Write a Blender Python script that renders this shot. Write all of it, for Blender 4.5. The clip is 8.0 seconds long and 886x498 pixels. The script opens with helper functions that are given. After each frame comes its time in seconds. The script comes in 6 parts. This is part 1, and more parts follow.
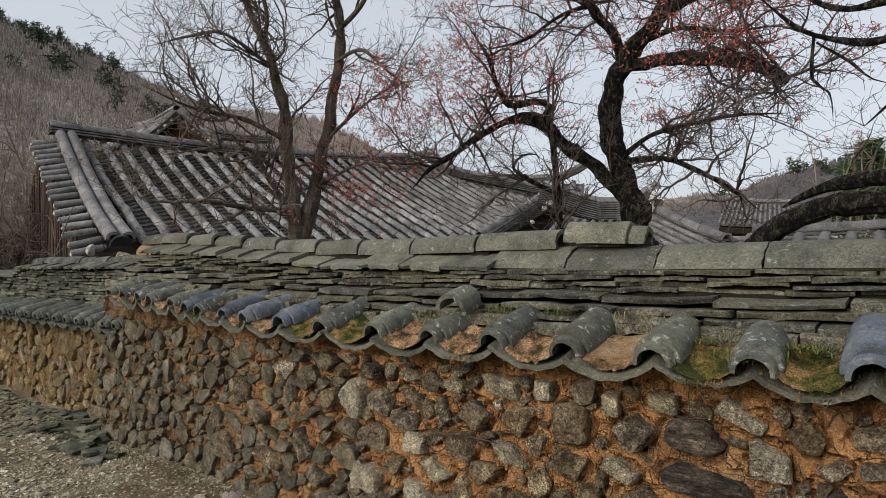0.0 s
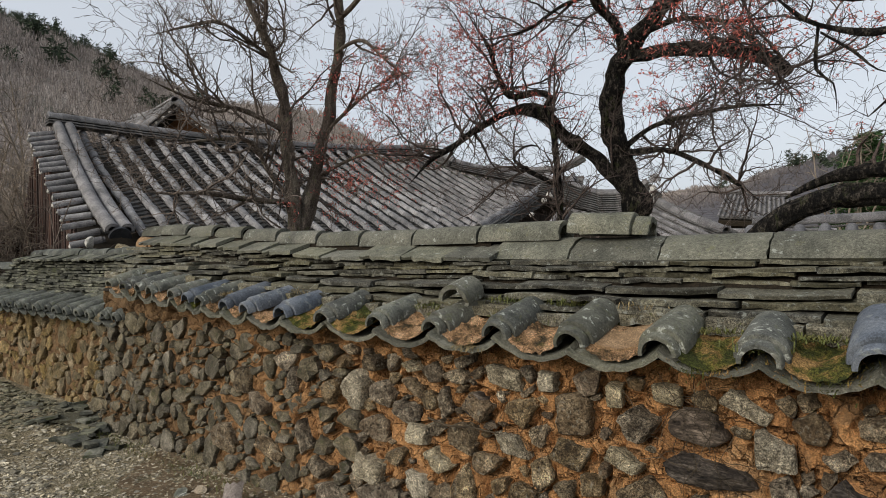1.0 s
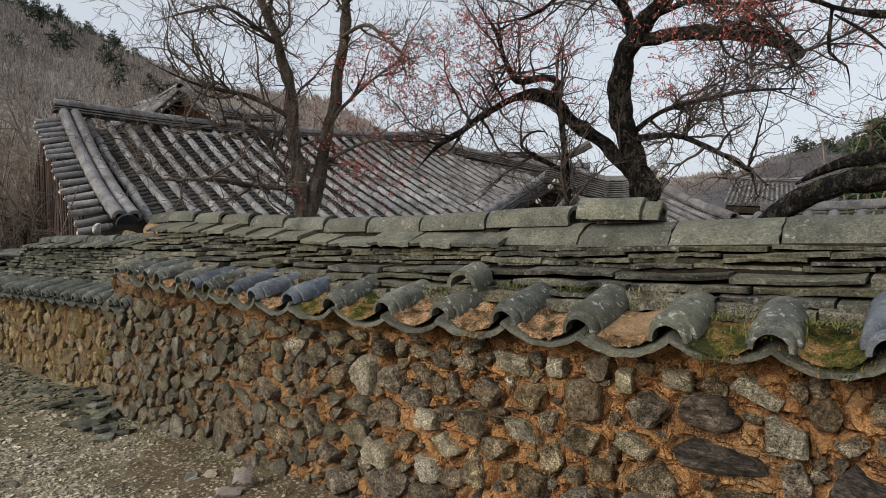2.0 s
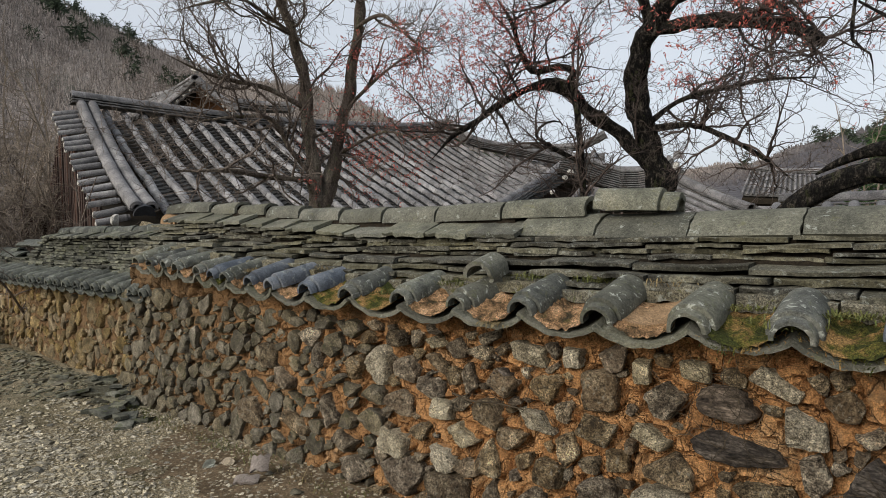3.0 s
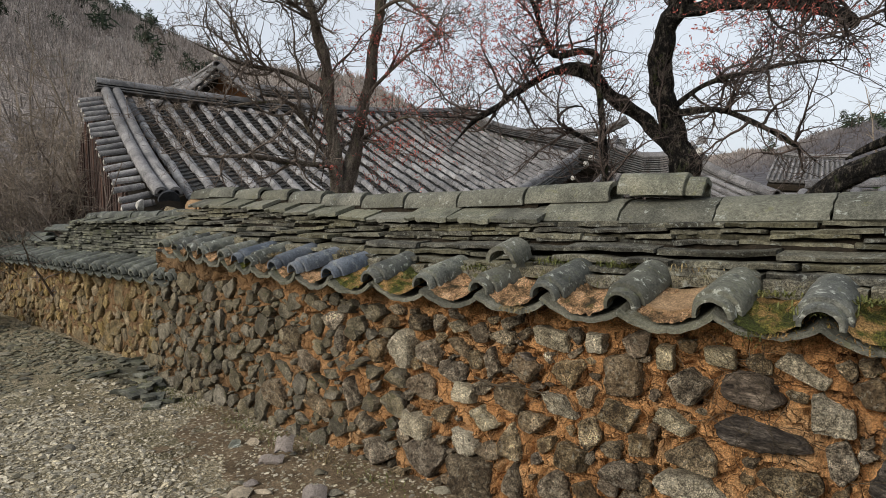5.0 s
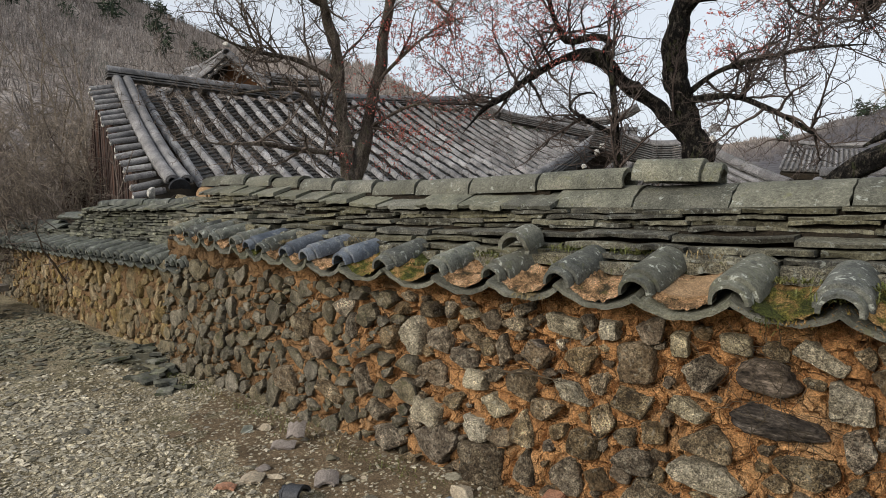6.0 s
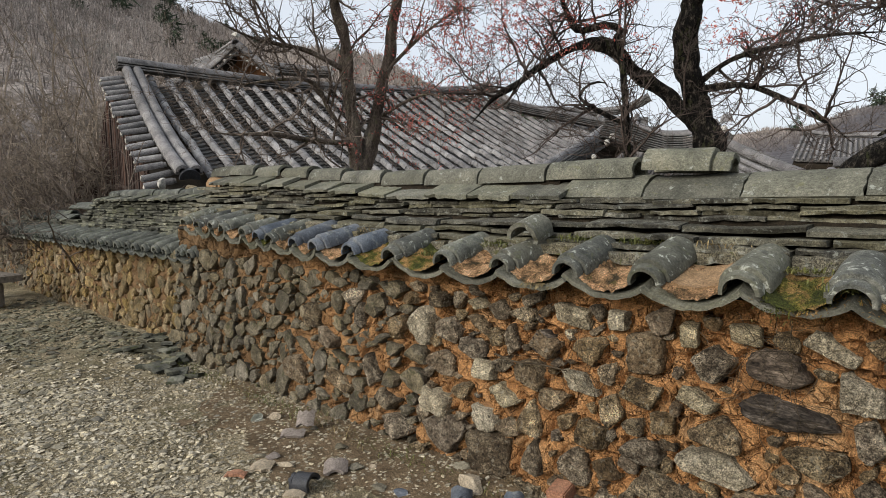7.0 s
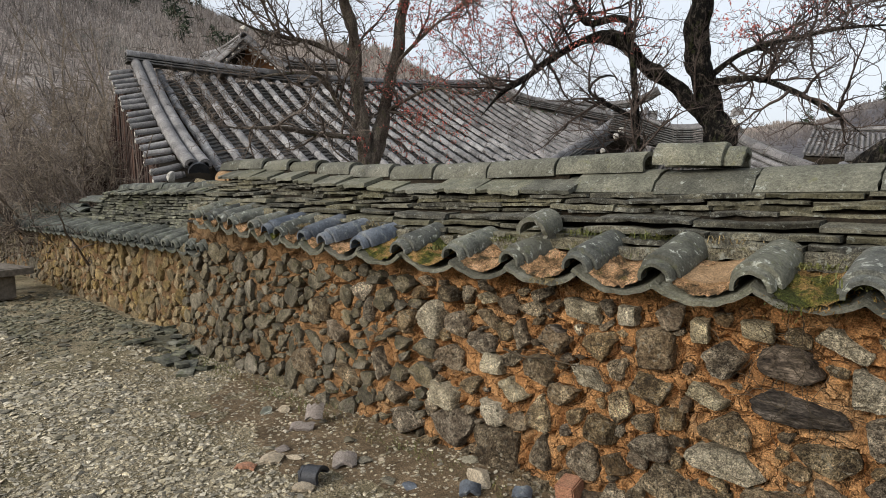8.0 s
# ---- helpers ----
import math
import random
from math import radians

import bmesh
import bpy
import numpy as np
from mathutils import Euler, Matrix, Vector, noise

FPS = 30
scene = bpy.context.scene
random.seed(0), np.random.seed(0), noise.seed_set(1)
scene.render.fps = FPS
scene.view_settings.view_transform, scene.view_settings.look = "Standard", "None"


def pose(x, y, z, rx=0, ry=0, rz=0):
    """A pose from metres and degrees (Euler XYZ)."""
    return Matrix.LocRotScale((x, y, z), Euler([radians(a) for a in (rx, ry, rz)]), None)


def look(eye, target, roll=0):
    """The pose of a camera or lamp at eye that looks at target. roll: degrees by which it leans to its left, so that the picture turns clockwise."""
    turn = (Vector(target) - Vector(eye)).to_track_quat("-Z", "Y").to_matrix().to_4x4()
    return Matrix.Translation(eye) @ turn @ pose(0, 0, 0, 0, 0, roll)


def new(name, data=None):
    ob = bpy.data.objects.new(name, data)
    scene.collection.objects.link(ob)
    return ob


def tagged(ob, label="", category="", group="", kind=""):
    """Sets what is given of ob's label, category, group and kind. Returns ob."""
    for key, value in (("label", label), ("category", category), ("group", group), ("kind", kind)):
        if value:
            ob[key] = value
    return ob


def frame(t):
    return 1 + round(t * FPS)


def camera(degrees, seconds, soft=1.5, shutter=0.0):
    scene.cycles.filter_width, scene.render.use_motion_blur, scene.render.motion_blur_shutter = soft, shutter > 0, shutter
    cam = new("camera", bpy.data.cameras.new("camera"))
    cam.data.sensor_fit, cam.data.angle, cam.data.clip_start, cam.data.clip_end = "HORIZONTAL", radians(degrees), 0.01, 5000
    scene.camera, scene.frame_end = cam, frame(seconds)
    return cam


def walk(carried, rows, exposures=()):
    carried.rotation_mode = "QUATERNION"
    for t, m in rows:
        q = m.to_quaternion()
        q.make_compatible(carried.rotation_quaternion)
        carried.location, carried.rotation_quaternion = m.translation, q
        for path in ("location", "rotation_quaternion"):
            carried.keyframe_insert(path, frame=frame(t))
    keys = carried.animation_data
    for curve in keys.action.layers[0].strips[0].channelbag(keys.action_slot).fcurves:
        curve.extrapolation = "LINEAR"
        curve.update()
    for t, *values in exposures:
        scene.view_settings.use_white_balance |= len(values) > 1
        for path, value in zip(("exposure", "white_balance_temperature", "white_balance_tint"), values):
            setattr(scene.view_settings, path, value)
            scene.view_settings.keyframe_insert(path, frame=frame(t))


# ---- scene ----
cam = camera(72.3, 8.0, soft=0.3)
PATH = [
    (0, (0.114, 0.194, 1.346), (-1.122, 1.767, 1.363), -1.2),
    (0.5, (0.1, 0.194, 1.343), (-1.133, 1.769, 1.35), -1.2),
    (1, (0.091, 0.193, 1.338), (-1.141, 1.768, 1.331), -1.2),
    (1.5, (0.081, 0.193, 1.334), (-1.155, 1.766, 1.305), -1.2),
    (3, (0.062, 0.184, 1.329), (-1.217, 1.72, 1.252), -1.2),
    (3.5, (0.059, 0.178, 1.33), (-1.235, 1.7, 1.243), -1.1),
    (4, (0.059, 0.169, 1.328), (-1.247, 1.681, 1.234), -1.1),
    (4.5, (0.059, 0.166, 1.327), (-1.256, 1.669, 1.222), -1.1),
    (6, (0.034, 0.163, 1.309), (-1.311, 1.636, 1.154), -1.0),
    (6.5, (0.032, 0.164, 1.306), (-1.323, 1.625, 1.136), -1.0),
    (7, (0.034, 0.166, 1.304), (-1.331, 1.616, 1.12), -1.0),
    (7.5, (0.03, 0.164, 1.303), (-1.343, 1.605, 1.109), -0.9),
    (8, (0.026, 0.162, 1.307), (-1.355, 1.594, 1.103), -0.9),
]
walk(cam, [(t, look(eye, target, roll)) for t, eye, target, roll in PATH],
     [(0, 0.14), (3, 0.23), (4.5, 0.30), (6, 0.36), (8, 0.46)])

# ---- world and light: bright overcast ----
world = bpy.data.worlds.new("sky")
scene.world = world
world.use_nodes = True
wn, wl = world.node_tree.nodes, world.node_tree.links
sky = wn.new("ShaderNodeTexSky")
sky.sky_type, sky.sun_disc = "NISHITA", False
sky.sun_elevation, sky.sun_rotation = radians(27), radians(192)
sky.air_density, sky.dust_density = 1.0, 3.5
soften = wn.new("ShaderNodeHueSaturation")
soften.inputs["Saturation"].default_value = 0.42
wl.new(sky.outputs[0], soften.inputs["Color"])
deck = wn.new("ShaderNodeMix")
deck.data_type = "RGBA"
deck.inputs["Factor"].default_value = 0.78
deck.inputs[7].default_value = (2.60, 2.80, 3.08, 1)
wl.new(soften.outputs[0], deck.inputs[6])
wl.new(deck.outputs[2], wn["Background"].inputs["Color"])
wn["Background"].inputs["Strength"].default_value = 0.215
sun = new("sun", bpy.data.lights.new("sun", "SUN"))
sun.data.energy, sun.data.angle, sun.data.color = 2.3, radians(32), (1.0, 0.93, 0.82)
sun.matrix_world = look((0, 0, 0), (0.16, 0.82, -0.42))


# ---- materials ----
def mat(name, colors, scale=8.0, rough=0.9, bump=0.3, detail_scale=60.0, detail=0.25, spots=None, cracks=None, tint=0.0,
        stretch=(1, 1, 1), island=False, bump_dist=0.01, spot_scale=14.0, spot_edge=(0.57, 0.62), grit=0.45, older_or_haze=None, edge=(0.33, 0.67), alt=None):
    """A weathered surface: two colours mixed by broad noise, fine grain, optional lichen spots and drying cracks."""
    m = bpy.data.materials.new(name)
    m.use_nodes = True
    n, l = m.node_tree.nodes, m.node_tree.links
    bsdf = n["Principled BSDF"]
    bsdf.inputs["Roughness"].default_value = rough
    bsdf.inputs["Specular IOR Level"].default_value = 0.25
    tc = n.new("ShaderNodeTexCoord")
    mp = n.new("ShaderNodeMapping")
    mp.inputs["Scale"].default_value = stretch
    geo = n.new("ShaderNodeNewGeometry")
    l.new(geo.outputs["Position"], mp.inputs["Vector"])
    broad = n.new("ShaderNodeTexNoise")
    broad.inputs["Scale"].default_value, broad.inputs["Detail"].default_value, broad.inputs["Roughness"].default_value = scale, 5, 0.6
    l.new(mp.outputs[0], broad.inputs["Vector"])
    ramp = n.new("ShaderNodeValToRGB")
    ramp.color_ramp.elements[0].position, ramp.color_ramp.elements[1].position = edge
    ramp.color_ramp.elements[0].color = (*colors[0], 1)
    ramp.color_ramp.elements[1].color = (*colors[-1], 1)
    for k, c in enumerate(colors[1:-1]):
        el = ramp.color_ramp.elements.new(edge[0] + (edge[1] - edge[0]) * (k + 1) / (len(colors) - 1))
        el.color = (*c, 1)
    l.new(broad.outputs["Fac"], ramp.inputs[0])
    fine = n.new("ShaderNodeTexNoise")
    fine.inputs["Scale"].default_value, fine.inputs["Detail"].default_value, fine.inputs["Roughness"].default_value = detail_scale, 6, 0.7
    l.new(mp.outputs[0], fine.inputs["Vector"])
    spread = n.new("ShaderNodeMapRange")
    spread.inputs["From Min"].default_value, spread.inputs["From Max"].default_value = 0.3, 0.7
    spread.inputs["To Min"].default_value, spread.inputs["To Max"].default_value = 1 - detail, 1 + detail
    l.new(fine.outputs["Fac"], spread.inputs[0])
    mul = n.new("ShaderNodeMix")
    mul.data_type, mul.blend_type = "RGBA", "MULTIPLY"
    mul.inputs["Factor"].default_value = 1.0
    l.new(ramp.outputs[0], mul.inputs[6])
    l.new(spread.outputs[0], mul.inputs[7])
    out = mul.outputs[2]
    if grit:
        pit = n.new("ShaderNodeTexNoise")
        pit.inputs["Scale"].default_value, pit.inputs["Detail"].default_value, pit.inputs["Roughness"].default_value = detail_scale * 2.6, 3, 0.8
        l.new(mp.outputs[0], pit.inputs["Vector"])
        pr = n.new("ShaderNodeMapRange")
        pr.inputs["From Min"].default_value, pr.inputs["From Max"].default_value = 0.40, 0.60
        pr.inputs["To Min"].default_value, pr.inputs["To Max"].default_value = 1 - grit, 1 + grit
        l.new(pit.outputs["Fac"], pr.inputs[0])
        m2 = n.new("ShaderNodeMix")
        m2.data_type, m2.blend_type = "RGBA", "MULTIPLY"
        m2.inputs["Factor"].default_value = 1.0
        l.new(out, m2.inputs[6])
        l.new(pr.outputs[0], m2.inputs[7])
        out = m2.outputs[2]
    if tint:
        rnd = n.new("ShaderNodeObjectInfo").outputs["Random"] if not island else geo.outputs["Random Per Island"]
        shift = n.new("ShaderNodeMapRange")
        shift.inputs["To Min"].default_value, shift.inputs["To Max"].default_value = 1 - tint, 1 + tint
        l.new(rnd, shift.inputs[0])
        hue = n.new("ShaderNodeMapRange")
        wrap = n.new("ShaderNodeMath")
        wrap.operation = "FRACT"
        big = n.new("ShaderNodeMath")
        big.operation = "MULTIPLY"
        big.inputs[1].default_value = 7.31
        l.new(rnd, big.inputs[0])
        l.new(big.outputs[0], wrap.inputs[0])
        l.new(wrap.outputs[0], hue.inputs[0])
        hue.inputs["To Min"].default_value, hue.inputs["To Max"].default_value = 0.72, 1.12
        if alt:
            pick = n.new("ShaderNodeMath")
            pick.operation = "MULTIPLY"
            pick.inputs[1].default_value = 23.7
            l.new(rnd, pick.inputs[0])
            part_of = n.new("ShaderNodeMath")
            part_of.operation = "FRACT"
            l.new(pick.outputs[0], part_of.inputs[0])
            share = n.new("ShaderNodeMapRange")
            share.inputs["From Min"].default_value, share.inputs["To Max"].default_value = 0.25, alt[1]
            l.new(part_of.outputs[0], share.inputs[0])
            am = n.new("ShaderNodeMix")
            am.data_type = "RGBA"
            l.new(share.outputs[0], am.inputs["Factor"])
            l.new(out, am.inputs[6])
            at_ = n.new("ShaderNodeMix")
            at_.data_type, at_.blend_type = "RGBA", "MULTIPLY"
            at_.inputs["Factor"].default_value = 1.0
            at_.inputs[6].default_value = (*alt[0], 1)
            l.new(spread.outputs[0], at_.inputs[7])
            l.new(at_.outputs[2], am.inputs[7])
            out = am.outputs[2]
        hs = n.new("ShaderNodeHueSaturation")
        l.new(out, hs.inputs["Color"])
        l.new(shift.outputs[0], hs.inputs["Value"])
        l.new(hue.outputs[0], hs.inputs["Saturation"])
        out = hs.outputs[0]
    height = fine.outputs["Fac"]
    for spot_color, amount in (spots or ()):
        sp = n.new("ShaderNodeTexNoise")
        sp.inputs["Scale"].default_value, sp.inputs["Detail"].default_value, sp.inputs["Roughness"].default_value = spot_scale * (0.7 + amount), 7, 0.72
        sp.inputs["Distortion"].default_value = 0.4
        off = n.new("ShaderNodeVectorMath")
        off.inputs[1].default_value = (spot_color[0] * 37, spot_color[1] * 53, spot_color[2] * 71)
        l.new(mp.outputs[0], off.inputs[0])
        l.new(off.outputs[0], sp.inputs["Vector"])
        cut = n.new("ShaderNodeMapRange")
        cut.inputs["From Min"].default_value, cut.inputs["From Max"].default_value = spot_edge
        cut.inputs["To Max"].default_value = amount
        l.new(sp.outputs["Fac"], cut.inputs[0])
        mx = n.new("ShaderNodeMix")
        mx.data_type = "RGBA"
        l.new(cut.outputs[0], mx.inputs["Factor"])
        l.new(out, mx.inputs[6])
        mx.inputs[7].default_value = (*spot_color, 1)
        out = mx.outputs[2]
    # Colour drifts along x: older brown clay on walls, painted aerial haze on hills.
    if older_or_haze:
        older_or_haze_color, x_from, x_to, most = older_or_haze
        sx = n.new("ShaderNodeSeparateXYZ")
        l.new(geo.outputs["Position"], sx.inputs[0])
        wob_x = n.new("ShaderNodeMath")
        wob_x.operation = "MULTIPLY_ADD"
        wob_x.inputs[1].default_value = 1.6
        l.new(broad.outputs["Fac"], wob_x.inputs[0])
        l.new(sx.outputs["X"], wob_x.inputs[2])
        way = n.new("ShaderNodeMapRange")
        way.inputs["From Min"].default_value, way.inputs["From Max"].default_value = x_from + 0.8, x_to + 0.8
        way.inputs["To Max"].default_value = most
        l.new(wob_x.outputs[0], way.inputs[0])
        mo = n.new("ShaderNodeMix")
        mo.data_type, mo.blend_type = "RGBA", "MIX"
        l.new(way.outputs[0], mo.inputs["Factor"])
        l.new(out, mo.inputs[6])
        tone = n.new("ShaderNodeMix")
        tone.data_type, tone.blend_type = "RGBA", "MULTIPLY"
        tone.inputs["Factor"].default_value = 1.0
        tone.inputs[6].default_value = (*older_or_haze_color, 1)
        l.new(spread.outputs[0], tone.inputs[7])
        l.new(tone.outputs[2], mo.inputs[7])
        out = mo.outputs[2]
    if cracks:
        vo = n.new("ShaderNodeTexVoronoi")
        vo.feature = "DISTANCE_TO_EDGE"
        vo.inputs["Scale"].default_value = cracks
        warp = n.new("ShaderNodeMix")
        warp.data_type, warp.blend_type = "RGBA", "LINEAR_LIGHT"
        warp.inputs["Factor"].default_value = 0.07
        wob = n.new("ShaderNodeTexNoise")
        wob.inputs["Scale"].default_value, wob.inputs["Detail"].default_value = cracks * 1.3, 4
        l.new(mp.outputs[0], wob.inputs["Vector"])
        l.new(mp.outputs[0], warp.inputs[6])
        l.new(wob.outputs["Color"], warp.inputs[7])
        l.new(warp.outputs[2], vo.inputs["Vector"])
        cr = n.new("ShaderNodeMapRange")
        cr.inputs["From Max"].default_value = 0.07
        l.new(vo.outputs["Distance"], cr.inputs[0])
        add = n.new("ShaderNodeMath")
        add.operation = "ADD"
        l.new(cr.outputs[0], add.inputs[0])
        l.new(fine.outputs["Fac"], add.inputs[1])
        height = add.outputs[0]
    l.new(out, bsdf.inputs["Base Color"])
    b = n.new("ShaderNodeBump")
    b.inputs["Strength"].default_value, b.inputs["Distance"].default_value = bump, bump_dist
    l.new(height, b.inputs["Height"])
    l.new(b.outputs[0], bsdf.inputs["Normal"])
    return m


LICHEN, MOSS = (0.34, 0.36, 0.325), (0.10, 0.12, 0.03)
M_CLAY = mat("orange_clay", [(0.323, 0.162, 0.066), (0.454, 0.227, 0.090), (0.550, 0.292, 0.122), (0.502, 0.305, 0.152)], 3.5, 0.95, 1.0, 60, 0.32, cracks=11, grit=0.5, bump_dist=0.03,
             spots=[((0.16, 0.10, 0.055), 0.5), ((0.34, 0.21, 0.11), 0.6)], spot_scale=5, older_or_haze=((0.135, 0.094, 0.052), -1.6, -4.2, 0.8))
M_STONE = mat("fieldstone", [(0.1118, 0.0820, 0.0507), (0.2906, 0.2236, 0.1372), (0.5962, 0.4844, 0.3204)], 15, 0.9, 1.0, 75, 0.95, spots=[((0.04, 0.033, 0.022), 0.65), ((0.48, 0.43, 0.33), 0.8)],
              tint=0.36, bump_dist=0.08, grit=0.8, edge=(0.38, 0.63), spot_scale=24, alt=((0.24, 0.16, 0.085), 0.7))
M_PALESTONE = mat("pale_granite", [(0.2422, 0.2040, 0.1339), (0.3952, 0.3379, 0.2295), (0.5610, 0.4909, 0.3443)], 14, 0.9, 1.0, 80, 0.8, spots=[((0.08, 0.07, 0.048), 0.6), ((0.5, 0.46, 0.36), 0.6)], tint=0.2, bump_dist=0.03, grit=0.7, spot_scale=24)
M_DARKSTONE = mat("dark_fieldstone", [(0.022, 0.017, 0.014), (0.072, 0.057, 0.045), (0.165, 0.135, 0.108)], 16, 0.9, 1.0, 40, 0.9, stretch=(0.5, 1, 1.6), bump_dist=0.025, tint=0.2)
M_TILE = mat("fired_grey_tile", [(0.0480, 0.0510, 0.0450), (0.0950, 0.0990, 0.0870), (0.1450, 0.1460, 0.1200)], 9, 0.7, 0.8, 90, 0.45,
             spots=[((0.42, 0.44, 0.39), 0.8), ((0.10, 0.105, 0.055), 0.55), ((0.028, 0.03, 0.028), 0.6)], tint=0.28, bump_dist=0.005, spot_scale=17, alt=((0.150, 0.145, 0.105), 0.65), grit=0.28)
M_BLUETILE = mat("blue_grey_tile", [(0.050, 0.061, 0.078), (0.088, 0.104, 0.130), (0.13, 0.145, 0.165)], 9, 0.6, 0.6, 90, 0.35, spots=[(LICHEN, 0.35), ((0.03, 0.033, 0.034), 0.5)], tint=0.2, bump_dist=0.004, spot_scale=15, grit=0.25)
M_SLAB = mat("weathered_flat_tile", [(0.0312, 0.0300, 0.0240), (0.0744, 0.0708, 0.0540), (0.1296, 0.1224, 0.0900)], 13, 0.85, 1.0, 80, 0.7,
             spots=[(LICHEN, 0.5), ((0.03, 0.031, 0.024), 0.65)], tint=0.42, bump_dist=0.008, spot_scale=32, grit=0.5, alt=((0.130, 0.120, 0.072), 0.75))
M_CAP = mat("lichened_cap_tile", [(0.0681, 0.0691, 0.0547), (0.1156, 0.1156, 0.0898), (0.1600, 0.1548, 0.1187)], 6, 0.85, 0.9, 90, 0.5,
            spots=[(LICHEN, 0.65), ((0.13, 0.128, 0.062), 0.5), ((0.045, 0.045, 0.036), 0.55)], tint=0.25, bump_dist=0.006, spot_scale=16, grit=0.32, spot_edge=(0.60, 0.64), alt=((0.135, 0.133, 0.092), 0.6))
# Darker flat-tile copy; the far coping's shade is put into its colour.
M_FARSLAB = mat("darkened_flat_tile", [(0.0322, 0.0345, 0.0276), (0.0805, 0.0816, 0.0633), (0.1437, 0.1437, 0.1058)], 11, 0.85, 1.0, 70, 0.5, spots=[((0.06, 0.07, 0.025), 0.6)], tint=0.45, bump_dist=0.006, spot_scale=9)
M_MOSSSLAB = mat("mossy_flat_tile", [(0.055, 0.050, 0.034), (0.105, 0.094, 0.064), (0.16, 0.145, 0.10)], 13, 0.9, 1.0, 80, 0.6, spots=[((0.075, 0.08, 0.02), 0.8), (LICHEN, 0.4)], tint=0.3, bump_dist=0.008, spot_scale=20, grit=0.7)
# Mossy grey tile, darkened so the far wall's shade sits in its colour.
M_FARTILE = mat("mossy_shaded_tile", [(0.036, 0.039, 0.034), (0.074, 0.079, 0.068), (0.115, 0.12, 0.10)], 9, 0.75, 0.8, 90, 0.45, spots=[((0.07, 0.08, 0.035), 0.6), (LICHEN, 0.35)], tint=0.35, bump_dist=0.005, spot_scale=14, grit=0.35)
M_MOSSSTONE = mat("mossy_fieldstone", [(0.0949, 0.0682, 0.0309), (0.2005, 0.1453, 0.0661), (0.3594, 0.2594, 0.1267)], 11, 0.9, 1.0, 75, 0.6, spots=[((0.045, 0.05, 0.02), 0.75), ((0.24, 0.225, 0.18), 0.5)],
                  tint=0.35, bump_dist=0.022, grit=0.6, spot_scale=16)
# Packed mud, its colour taken near black to paint shade into the gaps.
M_MUD = mat("gap_shade_mud", [(0.012, 0.0095, 0.0065), (0.024, 0.018, 0.011)], 10, 1.0, 0.8, 50, 0.4)
M_MOSS = mat("moss", [(0.0448, 0.0528, 0.0112), (0.1200, 0.1120, 0.0224), (0.2560, 0.1600, 0.0560), (0.3680, 0.2240, 0.0880)], 11, 1.0, 1.0, 110, 0.7, bump_dist=0.02, grit=0.7, spots=[((0.05, 0.065, 0.012), 0.8)], spot_scale=26, edge=(0.40, 0.60))
M_SOIL = mat("crumbly_tan_soil", [(0.0667, 0.0500, 0.0267), (0.2501, 0.1501, 0.0751), (0.5002, 0.3001, 0.1584), (0.6003, 0.3918, 0.2252)], 16, 1.0, 1.0, 90, 0.6, bump_dist=0.03, grit=0.7, spots=[((0.09, 0.085, 0.025), 0.7), ((0.06, 0.045, 0.026), 0.6)], spot_scale=16, edge=(0.36, 0.64))
M_GRASS = mat("grass_blades", [(0.0540, 0.0765, 0.0180), (0.1440, 0.1350, 0.0450)], 12, 0.8, 0, 60, 0.3)
M_STRAW = mat("dry_straw", [(0.140, 0.105, 0.049), (0.224, 0.175, 0.091)], 12, 0.9, 0, 60, 0.3)
M_GROUND = mat("gravelly_earth", [(0.1500, 0.1199, 0.0740), (0.2911, 0.2417, 0.1552), (0.4233, 0.3669, 0.2559)], 1.6, 1.0, 1.0, 70, 0.65, spots=[((0.075, 0.062, 0.03), 0.6), ((0.07, 0.075, 0.028), 0.35)],
               bump_dist=0.03, spot_scale=2.2, spot_edge=(0.5, 0.62), grit=0.85)
M_GRAVEL = mat("stone_chips", [(0.1863, 0.1615, 0.1087), (0.4347, 0.3803, 0.2716)], 20, 0.9, 0.5, 90, 0.4, tint=0.55, island=True, bump_dist=0.004, alt=((0.31, 0.275, 0.20), 0.75), grit=0.6)
M_SLATE = mat("mossy_slate_chips", [(0.075, 0.068, 0.042), (0.165, 0.150, 0.100)], 14, 0.9, 0.5, 90, 0.4, tint=0.45, island=True, bump_dist=0.004, alt=((0.17, 0.165, 0.11), 0.6))
M_FLAT = mat("flat_rubble", [(0.1071, 0.0959, 0.0697), (0.2016, 0.1830, 0.1361)], 12, 0.9, 0.6, 70, 0.4, tint=0.35, bump_dist=0.006)
M_BRICK = mat("red_brick_shard", [(0.2587, 0.1242, 0.0743), (0.3277, 0.1766, 0.1122)], 14, 0.9, 0.5, 80, 0.3)
M_BLACK = mat("black_glossy_tile", [(0.018, 0.02, 0.024), (0.04, 0.042, 0.048)], 14, 0.45, 0.4, 80, 0.3)
M_ROOF = mat("house_roof_tile", [(0.1000, 0.0976, 0.1000), (0.1830, 0.1781, 0.1806), (0.2745, 0.2660, 0.2635)], 4, 0.75, 0.5, 60, 0.4, spots=[((0.30, 0.29, 0.26), 0.4), ((0.05, 0.05, 0.05), 0.5)], tint=0.3, bump_dist=0.006, spot_scale=9, grit=0.4)
M_PAN = mat("house_pan_tile", [(0.0532, 0.0518, 0.0504), (0.1330, 0.1274, 0.1218)], 5, 0.85, 0.4, 60, 0.4, spots=[((0.22, 0.215, 0.20), 0.35)], grit=0.6)
M_PLASTER = mat("white_lime_mortar", [(0.350, 0.336, 0.301), (0.476, 0.462, 0.427)], 14, 0.95, 0.4, 60, 0.15)
